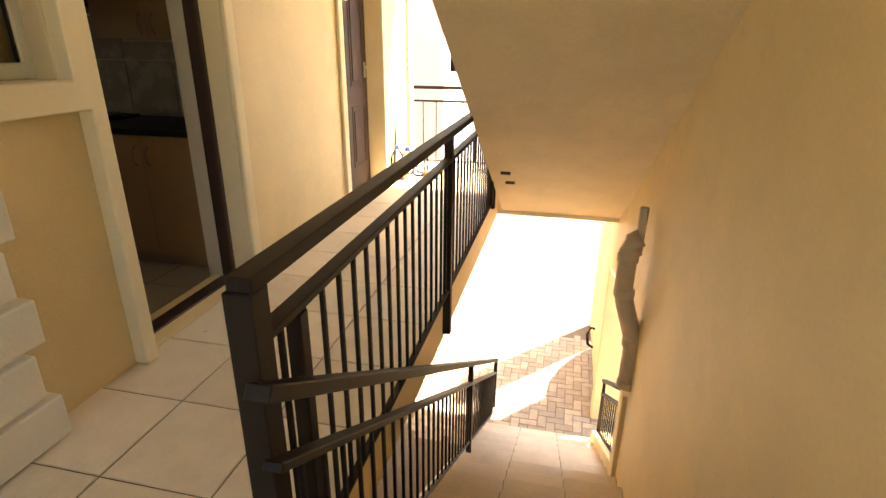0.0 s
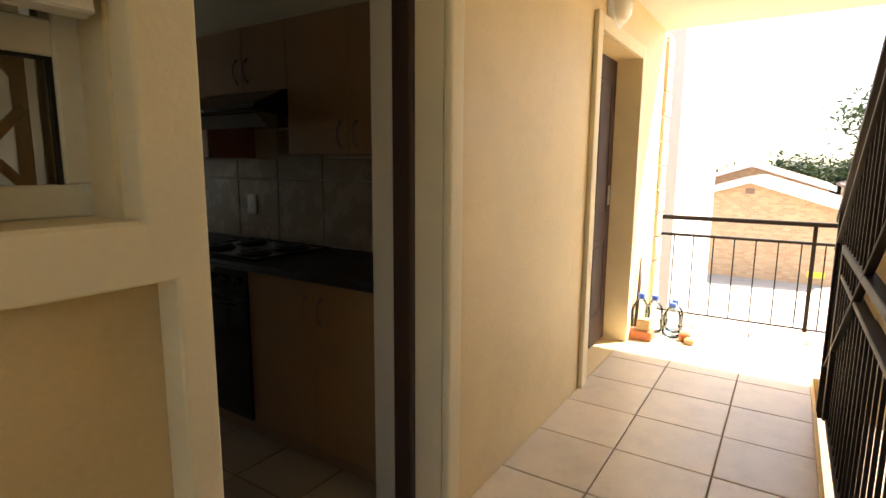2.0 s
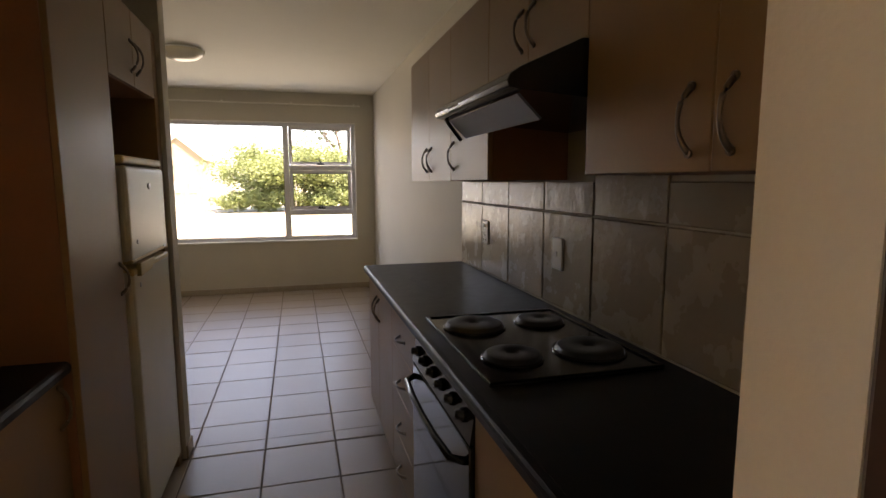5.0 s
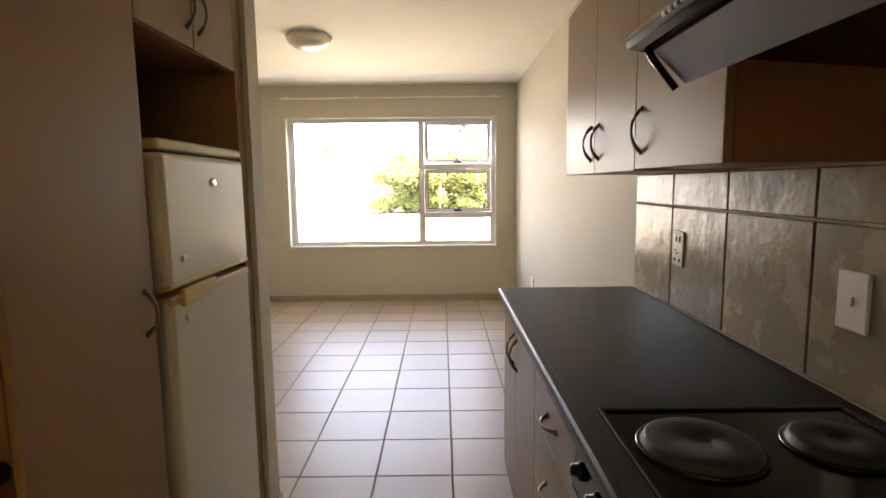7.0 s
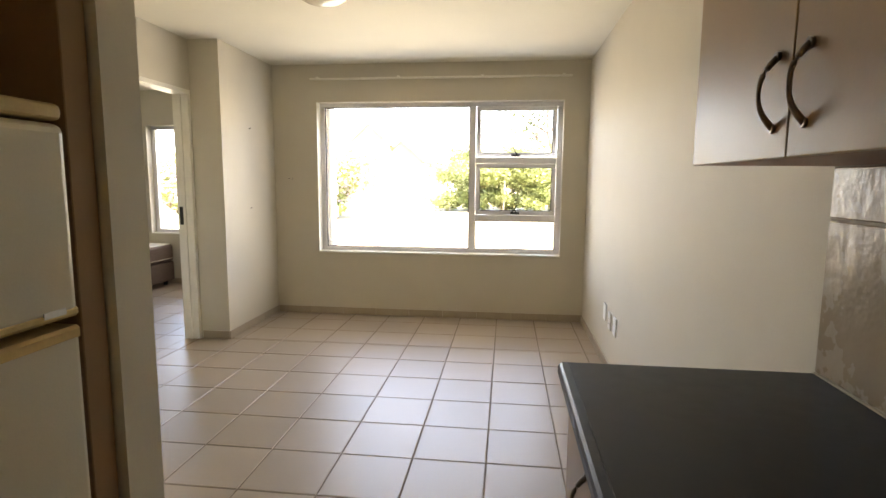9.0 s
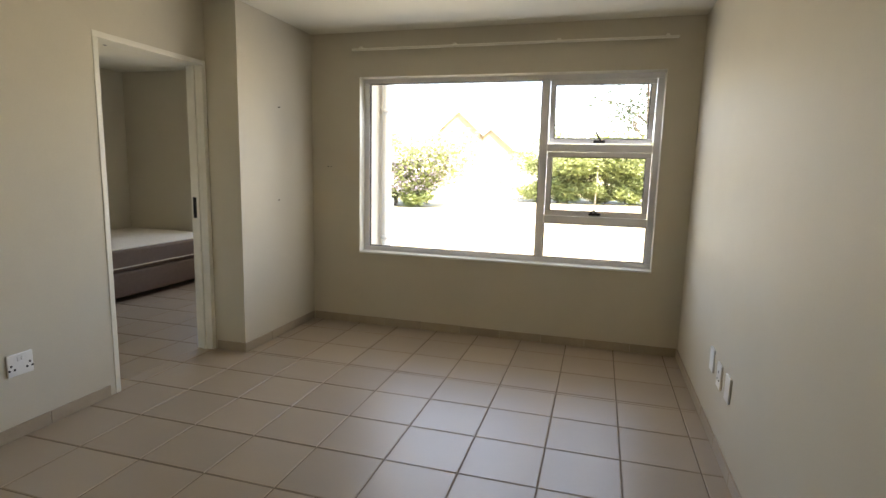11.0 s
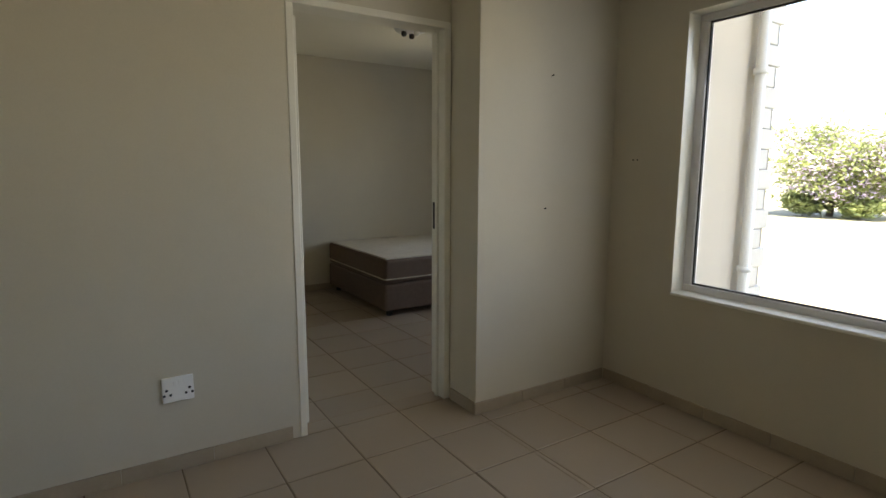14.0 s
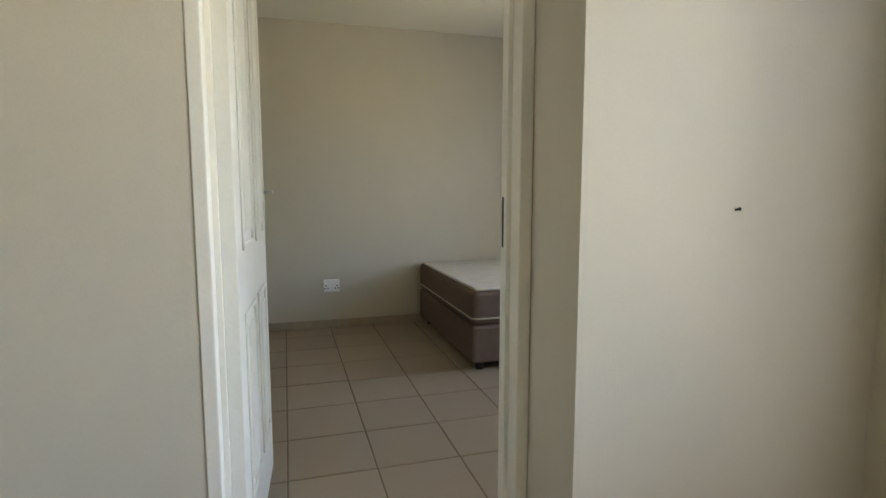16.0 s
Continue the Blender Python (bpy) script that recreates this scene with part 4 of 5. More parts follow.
# kitchen window in the front wall, with burglar bars behind it
window_3 = outside(thing("window_3", "white kitchen window with open top light and diamond burglar bars", "window", (-0.6, 0.1, 1.28), kind="structure"))
x0, x1, z0, z1 = KWIN
bm = bmesh.new()
for a, b, c, d in ((x0, x1, z0 + 0.012, z0 + 0.070), (x0, x1, z1 - 0.05, z1), (x0, x0 + 0.06, z0 + 0.070, z1 - 0.05), (x1 - 0.05, x1, z0 + 0.070, z1 - 0.05), (x0 + 0.06, x1 - 0.05, 1.515, 1.575)):
    bar(bm, a, b, c, d, 0.085, 0.135)
part("window_frame", bm, "white_paint", window_3)
pane_thing(window_3, x0 + 0.06, x1 - 0.05, 1.275, 1.515, 0.11, mat="dimmed_glass")
g = bmesh.new()
for q in ((x0 + 0.06, x1 - 0.05, 1.275, 1.281), (x0 + 0.06, x1 - 0.05, 1.509, 1.515), (x1 - 0.056, x1 - 0.05, 1.275, 1.515)):
    add_box(g, q[0], q[1], 0.095, 0.108, q[2], q[3])
part("gasket", g, "alu_dark", window_3)
sh = bmesh.new()
for a, b, c, d in ((x0 + 0.03, x1 - 0.03, 1.56, 1.605), (x0 + 0.03, x1 - 0.03, 1.99, 2.035), (x0 + 0.03, x0 + 0.075, 1.605, 1.99), (x1 - 0.075, x1 - 0.03, 1.605, 1.99)):
    bar(sh, a, b, c, d, 0.045, 0.082)
top_light = part("sash", sh, "white_paint", window_3)
tp = pane_thing(top_light, x0 + 0.075, x1 - 0.075, 1.605, 1.99, 0.06, mat="dimmed_glass")
top_light.matrix_basis = Matrix.Translation((0, 0.08, 2.035)) @ Matrix.Rotation(radians(-9), 4, "X") @ Matrix.Translation((0, -0.08, -2.035)) @ top_light.matrix_basis
for k in range(4):
    x = x1 - 0.09 - 0.125 * k
    part("upright_bar", box(x - 0.012, x + 0.012, 0.128, 0.136, z0 + 0.012, z1 - 0.01, 0.002), "white_paint", window_3, "flat white upright bar")
    for row in range(4):
        za = z0 + 0.05 + row * 0.19
        for slope in (-1, 1):
            strip = box(-0.095, 0.095, -0.003, 0.003, -0.009, 0.009, 0.002)
            p = part("lattice_bar", strip, "white_paint", window_3, "white crossed lattice bar")
            p.matrix_basis = pose(x - 0.0625, 0.1225 + 0.0030 * slope, za + 0.08, 0, slope * 49, 0)

# quoined piers: stacked plaster blocks
quoin = material("quoin_plaster", (0.80, 0.72, 0.56), 0.7, scale=3, vary=0.08, grain=60, bump=0.25, stain=0.15)
M["quoin"] = quoin


def quoin_pier(name, label, x0, x1, y0, y1, z0, z1, course=0.185, gap=0.016, step=0.05, face="-y"):
    t = thing(name, label, "pier", ((x0 + x1) / 2, (y0 + y1) / 2, z0), kind="structure")
    part("core", box(x0 + 0.03, x1 - 0.06, y0 + 0.035, y1 - 0.001, z0, z1), "quoin", t)
    z, k = z0, 0
    while z < z1 - 0.05:
        s = step if k % 2 else 0.0
        part("block", box(x0, x1 - s, y0, y1 - 0.002, z + gap / 2, min(z + course, z1) - gap / 2, 0.008, 2), "quoin", t)
        z += course
        k += 1
    return t


outside(quoin_pier("quoin_pier", "pale pier of stacked plaster quoin blocks", -1.40, -0.775, -0.13, 0.0, 0.0, 2.45, 0.19, 0.024))
outside(quoin_pier("quoin_pier", "pale quoined pier at the walkway's end", 4.152, 4.38, -0.03, 0.262, GROUND, 2.45, 0.21, step=0.03))

# round bulkhead lamp over the second door
bulk = outside(thing("wall_lamp", "round white bulkhead lamp over the neighbouring door", "lamp", (2.55, 0, 2.3)))
part("base", lathe([(0.0, 0), (0.14, 0), (0.14, 0.03), (0.12, 0.04), (0, 0.04)], sides=28), "white_plastic", bulk).matrix_basis = pose(2.55, -0.001, 2.30, 90)
part("shade", lathe([(0.125, 0.035), (0.12, 0.06), (0.09, 0.09), (0.04, 0.105), (0, 0.108)], sides=28), "lampshade", bulk).matrix_basis = pose(2.55, -0.001, 2.30, 90)

# ---- railings ----


def rail_bar(parent, a, b, w=0.05, h=0.03, name="handrail"):
    a, b = Vector(a), Vector(b)
    d = (b - a).normalized()
    side = d.cross(Vector((0, 0, 1))).normalized()
    up = side.cross(d).normalized()
    bm = bmesh.new()
    vs = []
    for p in (a, b):
        vs.append([bm.verts.new(p + side * (w / 2 * i) + up * (h / 2 * j)) for i, j in ((-1, -1), (1, -1), (1, 1), (-1, 1))])
    for k in range(4):
        bm.faces.new((vs[0][k], vs[0][(k + 1) % 4], vs[1][(k + 1) % 4], vs[1][k]))
    bm.faces.new(vs[0][::-1])
    bm.faces.new(vs[1])
    bmesh.ops.recalc_face_normals(bm, faces=bm.faces)
    bmesh.ops.bevel(bm, geom=list(bm.edges), offset=0.003, segments=1, affect="EDGES")
    return part(name, bm, "rail", parent)


def railing(name, label, p0, p1, top, mid, low, posts, spacing=0.105, below=0.0, cap=True, baluster=0.006):
    """A railing from p0 to p1 (x, y, floor z): handrail, second rail, bottom rail, posts and balusters."""
    t = thing(name, label, "railing", p0)
    p0, p1 = Vector(p0), Vector(p1)
    flat = Vector((p1.x - p0.x, p1.y - p0.y, 0)).length
    up = Vector((0, 0, 1))
    if cap:
        rail_bar(t, p0 + up * top - (p1 - p0).normalized() * 0.02, p1 + up * top, 0.055, 0.036)
    rail_bar(t, p0 + up * mid, p1 + up * mid, 0.045, 0.022, "rail")
    rail_bar(t, p0 + up * low, p1 + up * low, 0.03, 0.012, "rail")
    for s, w, lo, *drop in posts:
        q = p0.lerp(p1, s)
        hi = drop[0] if drop else 0.0
        part("post", box(q.x - w / 2, q.x + w / 2, q.y - w / 2, q.y + w / 2, q.z + lo, q.z + top - 0.012 + hi, 0.003), "rail", t)
    n = int(flat / spacing)
    for k in range(1, n):
        q = p0.lerp(p1, k / n)
        if any(abs(k / n - s) * flat < w * 0.5 + 0.01 for s, w, *_ in posts):
            continue
        part("baluster", box(q.x - baluster, q.x + baluster, q.y - baluster, q.y + baluster, q.z + low, q.z + mid), "rail", t)
    return t


outside(railing("walkway_railing", "dark brown steel railing along the walkway's edge", (-1.245, -1.258, 0), (2.36, -1.252, 0), 0.952, 0.818, 0.075, [(0.0, 0.062, -0.25), (0.518, 0.045, -0.2), (1.0, 0.05, 0.07), (0.05, 0.04, -0.2, -0.14)]))
X1 = 3.52
outside(railing("stair_railing", "dark brown steel railing down the lower stairs", (-1.30, YR - 0.014, -0.04 - SLOPE * 0.08), (X1, YR + 0.035, -0.04 - SLOPE * (X1 + 1.38)), 0.84, 0.66, 0.09, [(0.57, 0.04, -0.1), (1.0, 0.04, -0.05)], 0.11))
outside(railing("upper_stair_railing", "dark brown steel railing up the upper stairs", (2.72, YR + 0.05, 0.12), (-1.1, YR + 0.05, 0.12 + SLOPE * 3.82), 0.95, 0.78, 0.09, [(0.02, 0.045, -0.2), (0.5, 0.04, -0.05)], 0.11))
outside(railing("end_railing", "dark thin steel railing at the walkway's end", (XE - 0.05, 0.02, 0.0), (XE - 0.05, -2.40, 0.0), 0.89, 0.735, 0.02, [(0.0, 0.02, 0.0), (0.5, 0.03, 0.0), (1.0, 0.03, 0.0)], 0.155, cap=True, baluster=0.005))

# ---- stairs ----
stairs = outside(thing("stairs", "tiled concrete stairs going down between railing and wall", "stairs", (SX, -1.9, GROUND), kind="structure"))
outline = [(SX, -0.26), (SX, -0.004)]
for k in range(1, STEPS):
    outline += [(SX + RUN * (k - 1), -RISE * k - 0.004), (SX + RUN * k, -RISE * k - 0.004)]
outline += [(SX + RUN * (STEPS - 1), GROUND), (SX + RUN * (STEPS - 1) - 0.6, GROUND)]
part("flight", prism(outline, "y", YS, -1.225), "grout", stairs)
for k in range(1, STEPS):
    z, xa = -RISE * k, SX + RUN * (k - 1)
    for j in range(3):
        ya = YS + 0.004 + j * 0.400
        part("tread_tile", box(xa + 0.012, xa + RUN + 0.012, ya, ya + 0.396, z - 0.004, z + 0.006, 0.004, 2), "tile_out", stairs)
        part("riser_tile", box(xa + 0.0005, xa + 0.010, ya, ya + 0.396, z + 0.007, z + RISE - 0.006), "tile_out", stairs)
stringer = outside(setting("stair_stringer", prism([(SX, -0.26), (SX, 0.0), (SX + RUN * 16, -RISE * 16), (SX + RUN * 16, -RISE * 16 - 0.30)], "y", -1.2245, -1.205), "outer_wall", "plastered side of the lower stairs", "trim"))
stair_parapet = outside(setting("stair_parapet", soft_edges(prism([(1.36, -SLOPE * 2.80 - 0.30), (1.36, -0.98), (1.50, -0.98), (1.50, -SLOPE * 2.94 + 0.10), (2.95, -SLOPE * 4.39 + 0.12), (2.95, -SLOPE * 4.39 - 0.30)], "y", YS - 0.15, YS + 0.035), 0.01), "outer_wall", "low plastered kerb beside the stairs", "trim"))

upper_stairs = outside(thing("upper_stairs", "concrete upper stairs with a smooth plastered underside", "stairs", (3.217, -1.9, 0), kind="structure"))
outline = [(3.217, -0.004), (3.217, RISE)]
for k in range(1, STEPS):
    outline += [(3.217 - RUN * k, RISE * k), (3.217 - RUN * k, RISE * (k + 1))]
outline += [(3.217 - RUN * 16 - 0.3, RISE * 17), (3.217 - RUN * 16 - 0.3, RISE * 17 - 0.36), (3.30, -0.26), (3.30, -0.004)]
part("flight", prism(outline, "y", YS + 0.0005, -1.27), "soffit", upper_stairs)
# two old fixing scars in the soffit
for x, y in ((1.70, -1.44), (1.88, -1.46)):
    z = 1.557 - SLOPE * x
    s = outside(thing("plaster_scar", "small brown scar in the stair's plaster underside", "scar", (x, y, z)))
    part("scar", box(x - 0.004, x + 0.004, y - 0.035, y + 0.035, z - 0.012, z + 0.01, 0.002), "bark", s)

# drain pipe on the stair wall
pipe = outside(thing("drain_pipe", "painted drain pipe with bends on the stair wall", "pipe", (2.5, YS, -1)))
PXX = 1.35
part("pipe", tube([(PXX, YS + 0.025, -0.86), (PXX, YS + 0.025, -0.56), (PXX, YS + 0.04, -0.47), (PXX, YS + 0.115, -0.24), (PXX, YS + 0.135, -0.15), (PXX, YS + 0.135, 0.14), (PXX, YS + 0.115, 0.20), (PXX, YS + 0.07, 0.23)], 0.060, 16), "pvc", pipe)
for z, y, dy in ((-0.89, 0.025, 0), (-0.56, 0.03, 0), (-0.19, 0.128, 0), (0.06, 0.135, 0)):
    part("collar", lathe([(0.061, z), (0.069, z + 0.005), (0.069, z + 0.05), (0.061, z + 0.055)], PXX, YS + y, 18), "pvc", pipe)
part("vent_pipe", tube([(PXX + 0.03, YS + 0.075, 0.10), (PXX + 0.03, YS + 0.07, 0.42)], 0.028, 12), "pvc", pipe)

# ---- clutter by the second door ----
brick_a = outside(thing("brick", "single red clay brick lying on the walkway", "brick", (3.42, -0.1, 0)))
bb = bmesh.new()
add_box(bb, 3.34, 3.45, -0.19, 0.03, 0.003, 0.075, 0.006, 2)
part("body", bb, "terracotta", brick_a)
blk = outside(thing("tan_block", "rough tan block standing on the red brick", "block", (3.39, -0.12, 0.07)))
part("body", box(3.36, 3.44, -0.17, -0.07, 0.0755, 0.17, 0.012, 2), "sponge", blk)
frag = outside(thing("brick_fragment", "broken bits of brick on the tiles", "brick", (3.54, -0.42, 0)))
part("body", box(3.50, 3.58, -0.44, -0.36, 0.003, 0.07, 0.012), "terracotta", frag)
frag2 = outside(thing("brick_fragment", "broken bits of brick on the tiles", "brick", (3.47, -0.45, 0)))
part("body", box(3.43, 3.50, -0.48, -0.41, 0.003, 0.05, 0.014), "sponge", frag2)


def bottle(x, y, h=0.30, lean=0.0):
    b = outside(thing("plastic_bottle", "clear plastic bottle with a blue cap", "bottle", (x, y, 0), "bottles by the door"))
    part("body", lathe([(0, 0.004), (0.062, 0.004), (0.070, 0.02), (0.070, h * 0.30), (0.066, h * 0.33), (0.070, h * 0.36), (0.070, h * 0.62), (0.060, h * 0.72), (0.034, h * 0.85), (0.020, h * 0.90), (0.020, h * 0.93)], x, y, 18), "bottle", b)
    part("cap", lathe([(0.026, h * 0.89), (0.026, h), (0.024, h * 1.01), (0, h * 1.01)], x, y, 14), "blue_cap", b)
    return b


bottle(3.50, -0.07, 0.34)
bottle(3.66, -0.14, 0.30)
bottle(3.60, -0.29, 0.27)
bottle(3.76, -0.28, 0.26)
stick = outside(thing("broom_stick", "dark wooden stick leaning on the wall", "stick", (3.49, -0.02, 0)))
part("shaft", tube([(3.44, 0.055 - 0.10, 0.004), (3.66, -0.02, 0.60)], 0.014, 8), "dark_wood", stick)

# ---- ground, paving and the ways outside ----
ground = setting("ground", box(-3500, 3500, -3500, 3500, GROUND - 0.3, GROUND - 0.012), "dry_grass", "dry lawn and bare sandy ground", "ground")
yard = setting("yard_paving", box(-1.5, 11.5, -9.0, 6.5, GROUND - 0.2, GROUND - 0.006), "sand", "sandy bed of the paved yard", "pavement")
setting("drive", box(11.6, 60, -30, 6.5, GROUND - 0.2, GROUND), "concrete", "pale concrete drive", "road")

low_wall = outside(setting("wall_gate", soft_edges(prism([(-5.6, GROUND), (YS, GROUND), (YS, -0.88), (-3.0, -1.75), (-5.6, -1.75)], "x", 3.52, 3.68), 0.01), "outer_wall", "ochre plastered wall with a sloping top at the stair foot", "wall"))
# Yard wall raised, its curved end and pier added, to shade the pavers.
yard_wall = outside(setting("wall_yard", soft_edges(pierced("x", 3.681, 4.54, -2.66, -2.49, GROUND, 0.62), 0.01), "outer_wall", "ochre plastered wall beside the paved yard, raised to cast shade", "wall"))
swoop = [(4.541, GROUND), (4.541, -1.28)] + [(4.62 + 0.62 * math.sin(a), -2.68 + 1.4 * math.cos(a)) for a in [math.pi / 2 * k / 10 for k in range(1, 11)]] + [(5.24, GROUND)]
outside(setting("wall_yard_end", prism(swoop, "y", -2.66, -2.50), "outer_wall", "curved end of the low yard wall, shaped for its shadow", "wall"))
outside(setting("wall_yard_pier", soft_edges(box(5.41, 5.98, -2.65, -2.50, GROUND, 1.6), 0.012), "outer_wall", "added ochre pier that shades the paved yard", "wall"))
# Unseen slab, added to block sun through the stair wall's opening.
outside(setting("canopy_slab", box(1.3, 4.9, -4.3, -2.66, 2.46, 2.6), "concrete", "added slab that keeps sun off the steps", "roof"))
hook = outside(thing("wall_hook", "curved black metal hook on the wall", "hook", (5.0, -2.45, -2.6)))
part("hook", tube([(5.05, -2.501, -2.45), (5.02, -2.44, -2.42), (5.0, -2.40, -2.52), (5.0, -2.42, -2.68), (5.02, -2.50, -2.74)], 0.02, 8), "rail", hook)
gate = outside(railing("stair_balustrade", "short dark steel balustrade beside the stair foot", (1.52, YS - 0.03, -SLOPE * 2.96 + 0.05), (2.92, YS - 0.03, -SLOPE * 4.36 + 0.05), 0.72, 0.56, 0.07, [(0.0, 0.03, 0.0), (1.0, 0.03, 0.0)], 0.11))


def gable_house(name, label, cat, x0, x1, y0, y1, zb, ze, zr, mat, axis="x", over=0.3, roof="roof"):
    """A house with a pitched roof whose ridge runs along an axis."""
    h = thing(name, label, cat, ((x0 + x1) / 2, (y0 + y1) / 2, zb))
    if axis == "x":
        ym = (y0 + y1) / 2
        part("wall", prism([(y0, zb), (y1, zb), (y1, ze), (ym, zr), (y0, ze)], "x", x0, x1), mat, h)
        for s, ya in ((1, y1), (-1, y0)):
            k = (zr - ze) / (ym - y0)
            yo, zo = ya + s * over, ze - over * k
            r = part("roof", prism([(ym, zr + 0.02), (yo, zo + 0.02), (yo, zo + 0.10), (ym, zr + 0.12)], "x", x0 - over, x1 + over), "roof", h)
            for xx in (x0 - over - 0.06, x1 + over):
                part("barge_board", prism([(ym, zr - 0.08), (yo, zo - 0.08), (yo, zo + 0.14), (ym, zr + 0.16)], "x", xx, xx + 0.06), "white_trim", h)
            n = int(((ym - yo) ** 2 + (zr - zo) ** 2) ** 0.5 / 0.33)
            co = bmesh.new()
            for i in range(n):
                ta, tb = i / n, (i + 1) / n
                pa, pb = (ym + (yo - ym) * ta, zr + 0.125 + (zo - zr) * ta), (ym + (yo - ym) * tb, zr + 0.125 + (zo - zr) * tb)
                m = int((x1 - x0 + 2 * over) / 0.30)
                for j in range(m):
                    xa = x0 - over + 0.30 * j
                    v = [co.verts.new(c) for c in ((xa, pa[0], pa[1]), (xa + 0.29, pa[0], pa[1]), (xa + 0.29, pb[0], pb[1] + 0.03), (xa, pb[0], pb[1] + 0.03), (xa + 0.145, pa[0], pa[1] + 0.05), (xa + 0.145, pb[0], pb[1] + 0.08))]
                    co.faces.new((v[0], v[4], v[5], v[3]))
                    co.faces.new((v[4], v[1], v[2], v[5]))
            tagged(part("roof_tiles", co, "roof", r), kind="stuff")
    else:
        xm = (x0 + x1) / 2
        part("wall", prism([(x0, zb), (x1, zb), (x1, ze), (xm, zr), (x0, ze)], "y", y0, y1), mat, h)
        for s, xa in ((1, x1), (-1, x0)):
            k = (zr - ze) / (xm - x0)
            xo, zo = xa + s * over, ze - over * k
            part("roof", prism([(xm, zr + 0.02), (xo, zo + 0.02), (xo, zo + 0.14), (xm, zr + 0.16)], "y", y0 - over, y1 + over), roof, h)
    return h


house = gable_house("house", "face-brick house with tiled roof and white barge boards", "house", 22.6, 32, -2.4, 3.7, GROUND, -0.08, 0.88, "far_brick")
part("air_brick", box(22.56, 22.61, 0.5, 0.8, 0.38, 0.58, 0.01), "roof", house)
for zz in (GROUND + 0.9,):
    w = part("window", box(22.56, 22.61, 2.0, 3.2, zz, zz + 1.1, 0.01), "white_trim", house)
    part("pane", box(22.54, 22.565, 2.06, 3.14, zz + 0.06, zz + 1.04), "black_glass", w)
part("sign", box(22.57, 22.6, -1.95, -1.4, -2.6, -2.38, 0.005), "yellow_sign", house, "small yellow plate on the wall")
house2 = gable_house("house", "tiled-roof brick house standing behind another house", "house", 33, 44, -2.2, 4.8, GROUND, 0.35, 1.5, "far_brick")
house3 = gable_house("house", "long brick house with a red tiled roof", "house", 34, 50, -13, -3.6, GROUND, 0.2, 1.6, "far_brick")

# ---- trees ----


def tree(name, label, x, y, z, height, spread, seed, leaf="leaf", bloom="", leaves=2600, trunk=0.16, size=0.28, bare=0.32, category="tree"):
    rng = random.Random(seed)
    t = thing(name, label, category, (x, y, z))
    bm = bmesh.new()
    tips = []

    def limb(p, d, length, r, depth):
        pts, rad = [p], [r]
        for i in range(4):
            d = (d + Vector((rng.uniform(-0.22, 0.22), rng.uniform(-0.22, 0.22), rng.uniform(-0.05, 0.12)))).normalized()
            p = p + d * length / 4
            pts.append(p)
            rad.append(r * (1 - 0.13 * (i + 1)))
        add_tube(bm, pts, rad, 6, False)
        if depth >= 1:
            tips.extend(pts[2:])
        if depth < 3:
            count = rng.randint(6, 8) if depth == 0 else rng.randint(3, 4)
            turn = rng.uniform(0, 6.28)
            for k in range(count):
                a = turn + k * 2.4 + rng.uniform(-0.5, 0.5)
                lift = 0.55 - 0.75 * (k / count) if depth == 0 else rng.uniform(-0.35, 0.5)
                nd = (d * 0.6 + Vector((math.cos(a), math.sin(a), lift)) * spread).normalized()
                step = height * 0.27 if depth == 0 else length
                limb(pts[-1 - (k % 3)], nd, step * rng.uniform(0.55, 0.85), r * 0.52, depth + 1)

    limb(Vector((x, y, z)), Vector((rng.uniform(-0.1, 0.1), rng.uniform(-0.1, 0.1), 1)).normalized(), height * bare, trunk, 0)
    part("trunk", bm, "bark", t)

    def foliage(count, mat, part_name, s, label=""):
        verts, faces = [], []
        for _ in range(count):
            c = rng.choice(tips) + Vector((rng.gauss(0, 1), rng.gauss(0, 1), rng.gauss(0, 0.8))) * height * 0.045
            u = Vector((rng.uniform(-1, 1), rng.uniform(-1, 1), rng.uniform(-0.6, 0.6))).normalized()
            w = u.cross(Vector((rng.uniform(-1, 1), rng.uniform(-1, 1), rng.uniform(-1, 1)))).normalized()
            k = s * rng.uniform(0.6, 1.3)
            i = len(verts)
            verts += [c - u * k, c - w * k * 0.35, c + u * k, c + w * k * 0.35]
            faces.append((i, i + 1, i + 2, i + 3))
        me = bpy.data.meshes.new(part_name)
        me.from_pydata([tuple(v) for v in verts], [], faces)
        me.materials.append(M[mat])
        ob = new(part_name, me)
        ob.parent = t
        ob.matrix_parent_inverse = t.matrix_basis.inverted()
        tagged(ob, label, kind="stuff")

    foliage(leaves, leaf, "crown", size)
    if bloom:
        foliage(leaves // 2, bloom, "blossom", size * 0.9, "lilac blossom clusters")
    return t


# towards the houses
tree("tree", "tall thin-crowned tree behind the brick houses", 52, -6.2, GROUND, 14.5, 0.75, 3, "leaf_dark", leaves=1900, size=0.3, bare=0.42)
for i, (x, y, h, m) in enumerate(((60, 0.8, 11.5, "leaf_dark"), (58, 6.5, 12.5, "leaf_dark"), (62, -3.5, 12.0, "leaf_dark"), (61, -8.5, 13.0, "leaf_dark"), (64, -14, 13.0, "leaf_dark"))):
    tree("tree", "low broad green tree behind the brick houses", x, y, GROUND, h, 1.0, 40 + i, m, leaves=5000, size=0.3, bare=0.14)
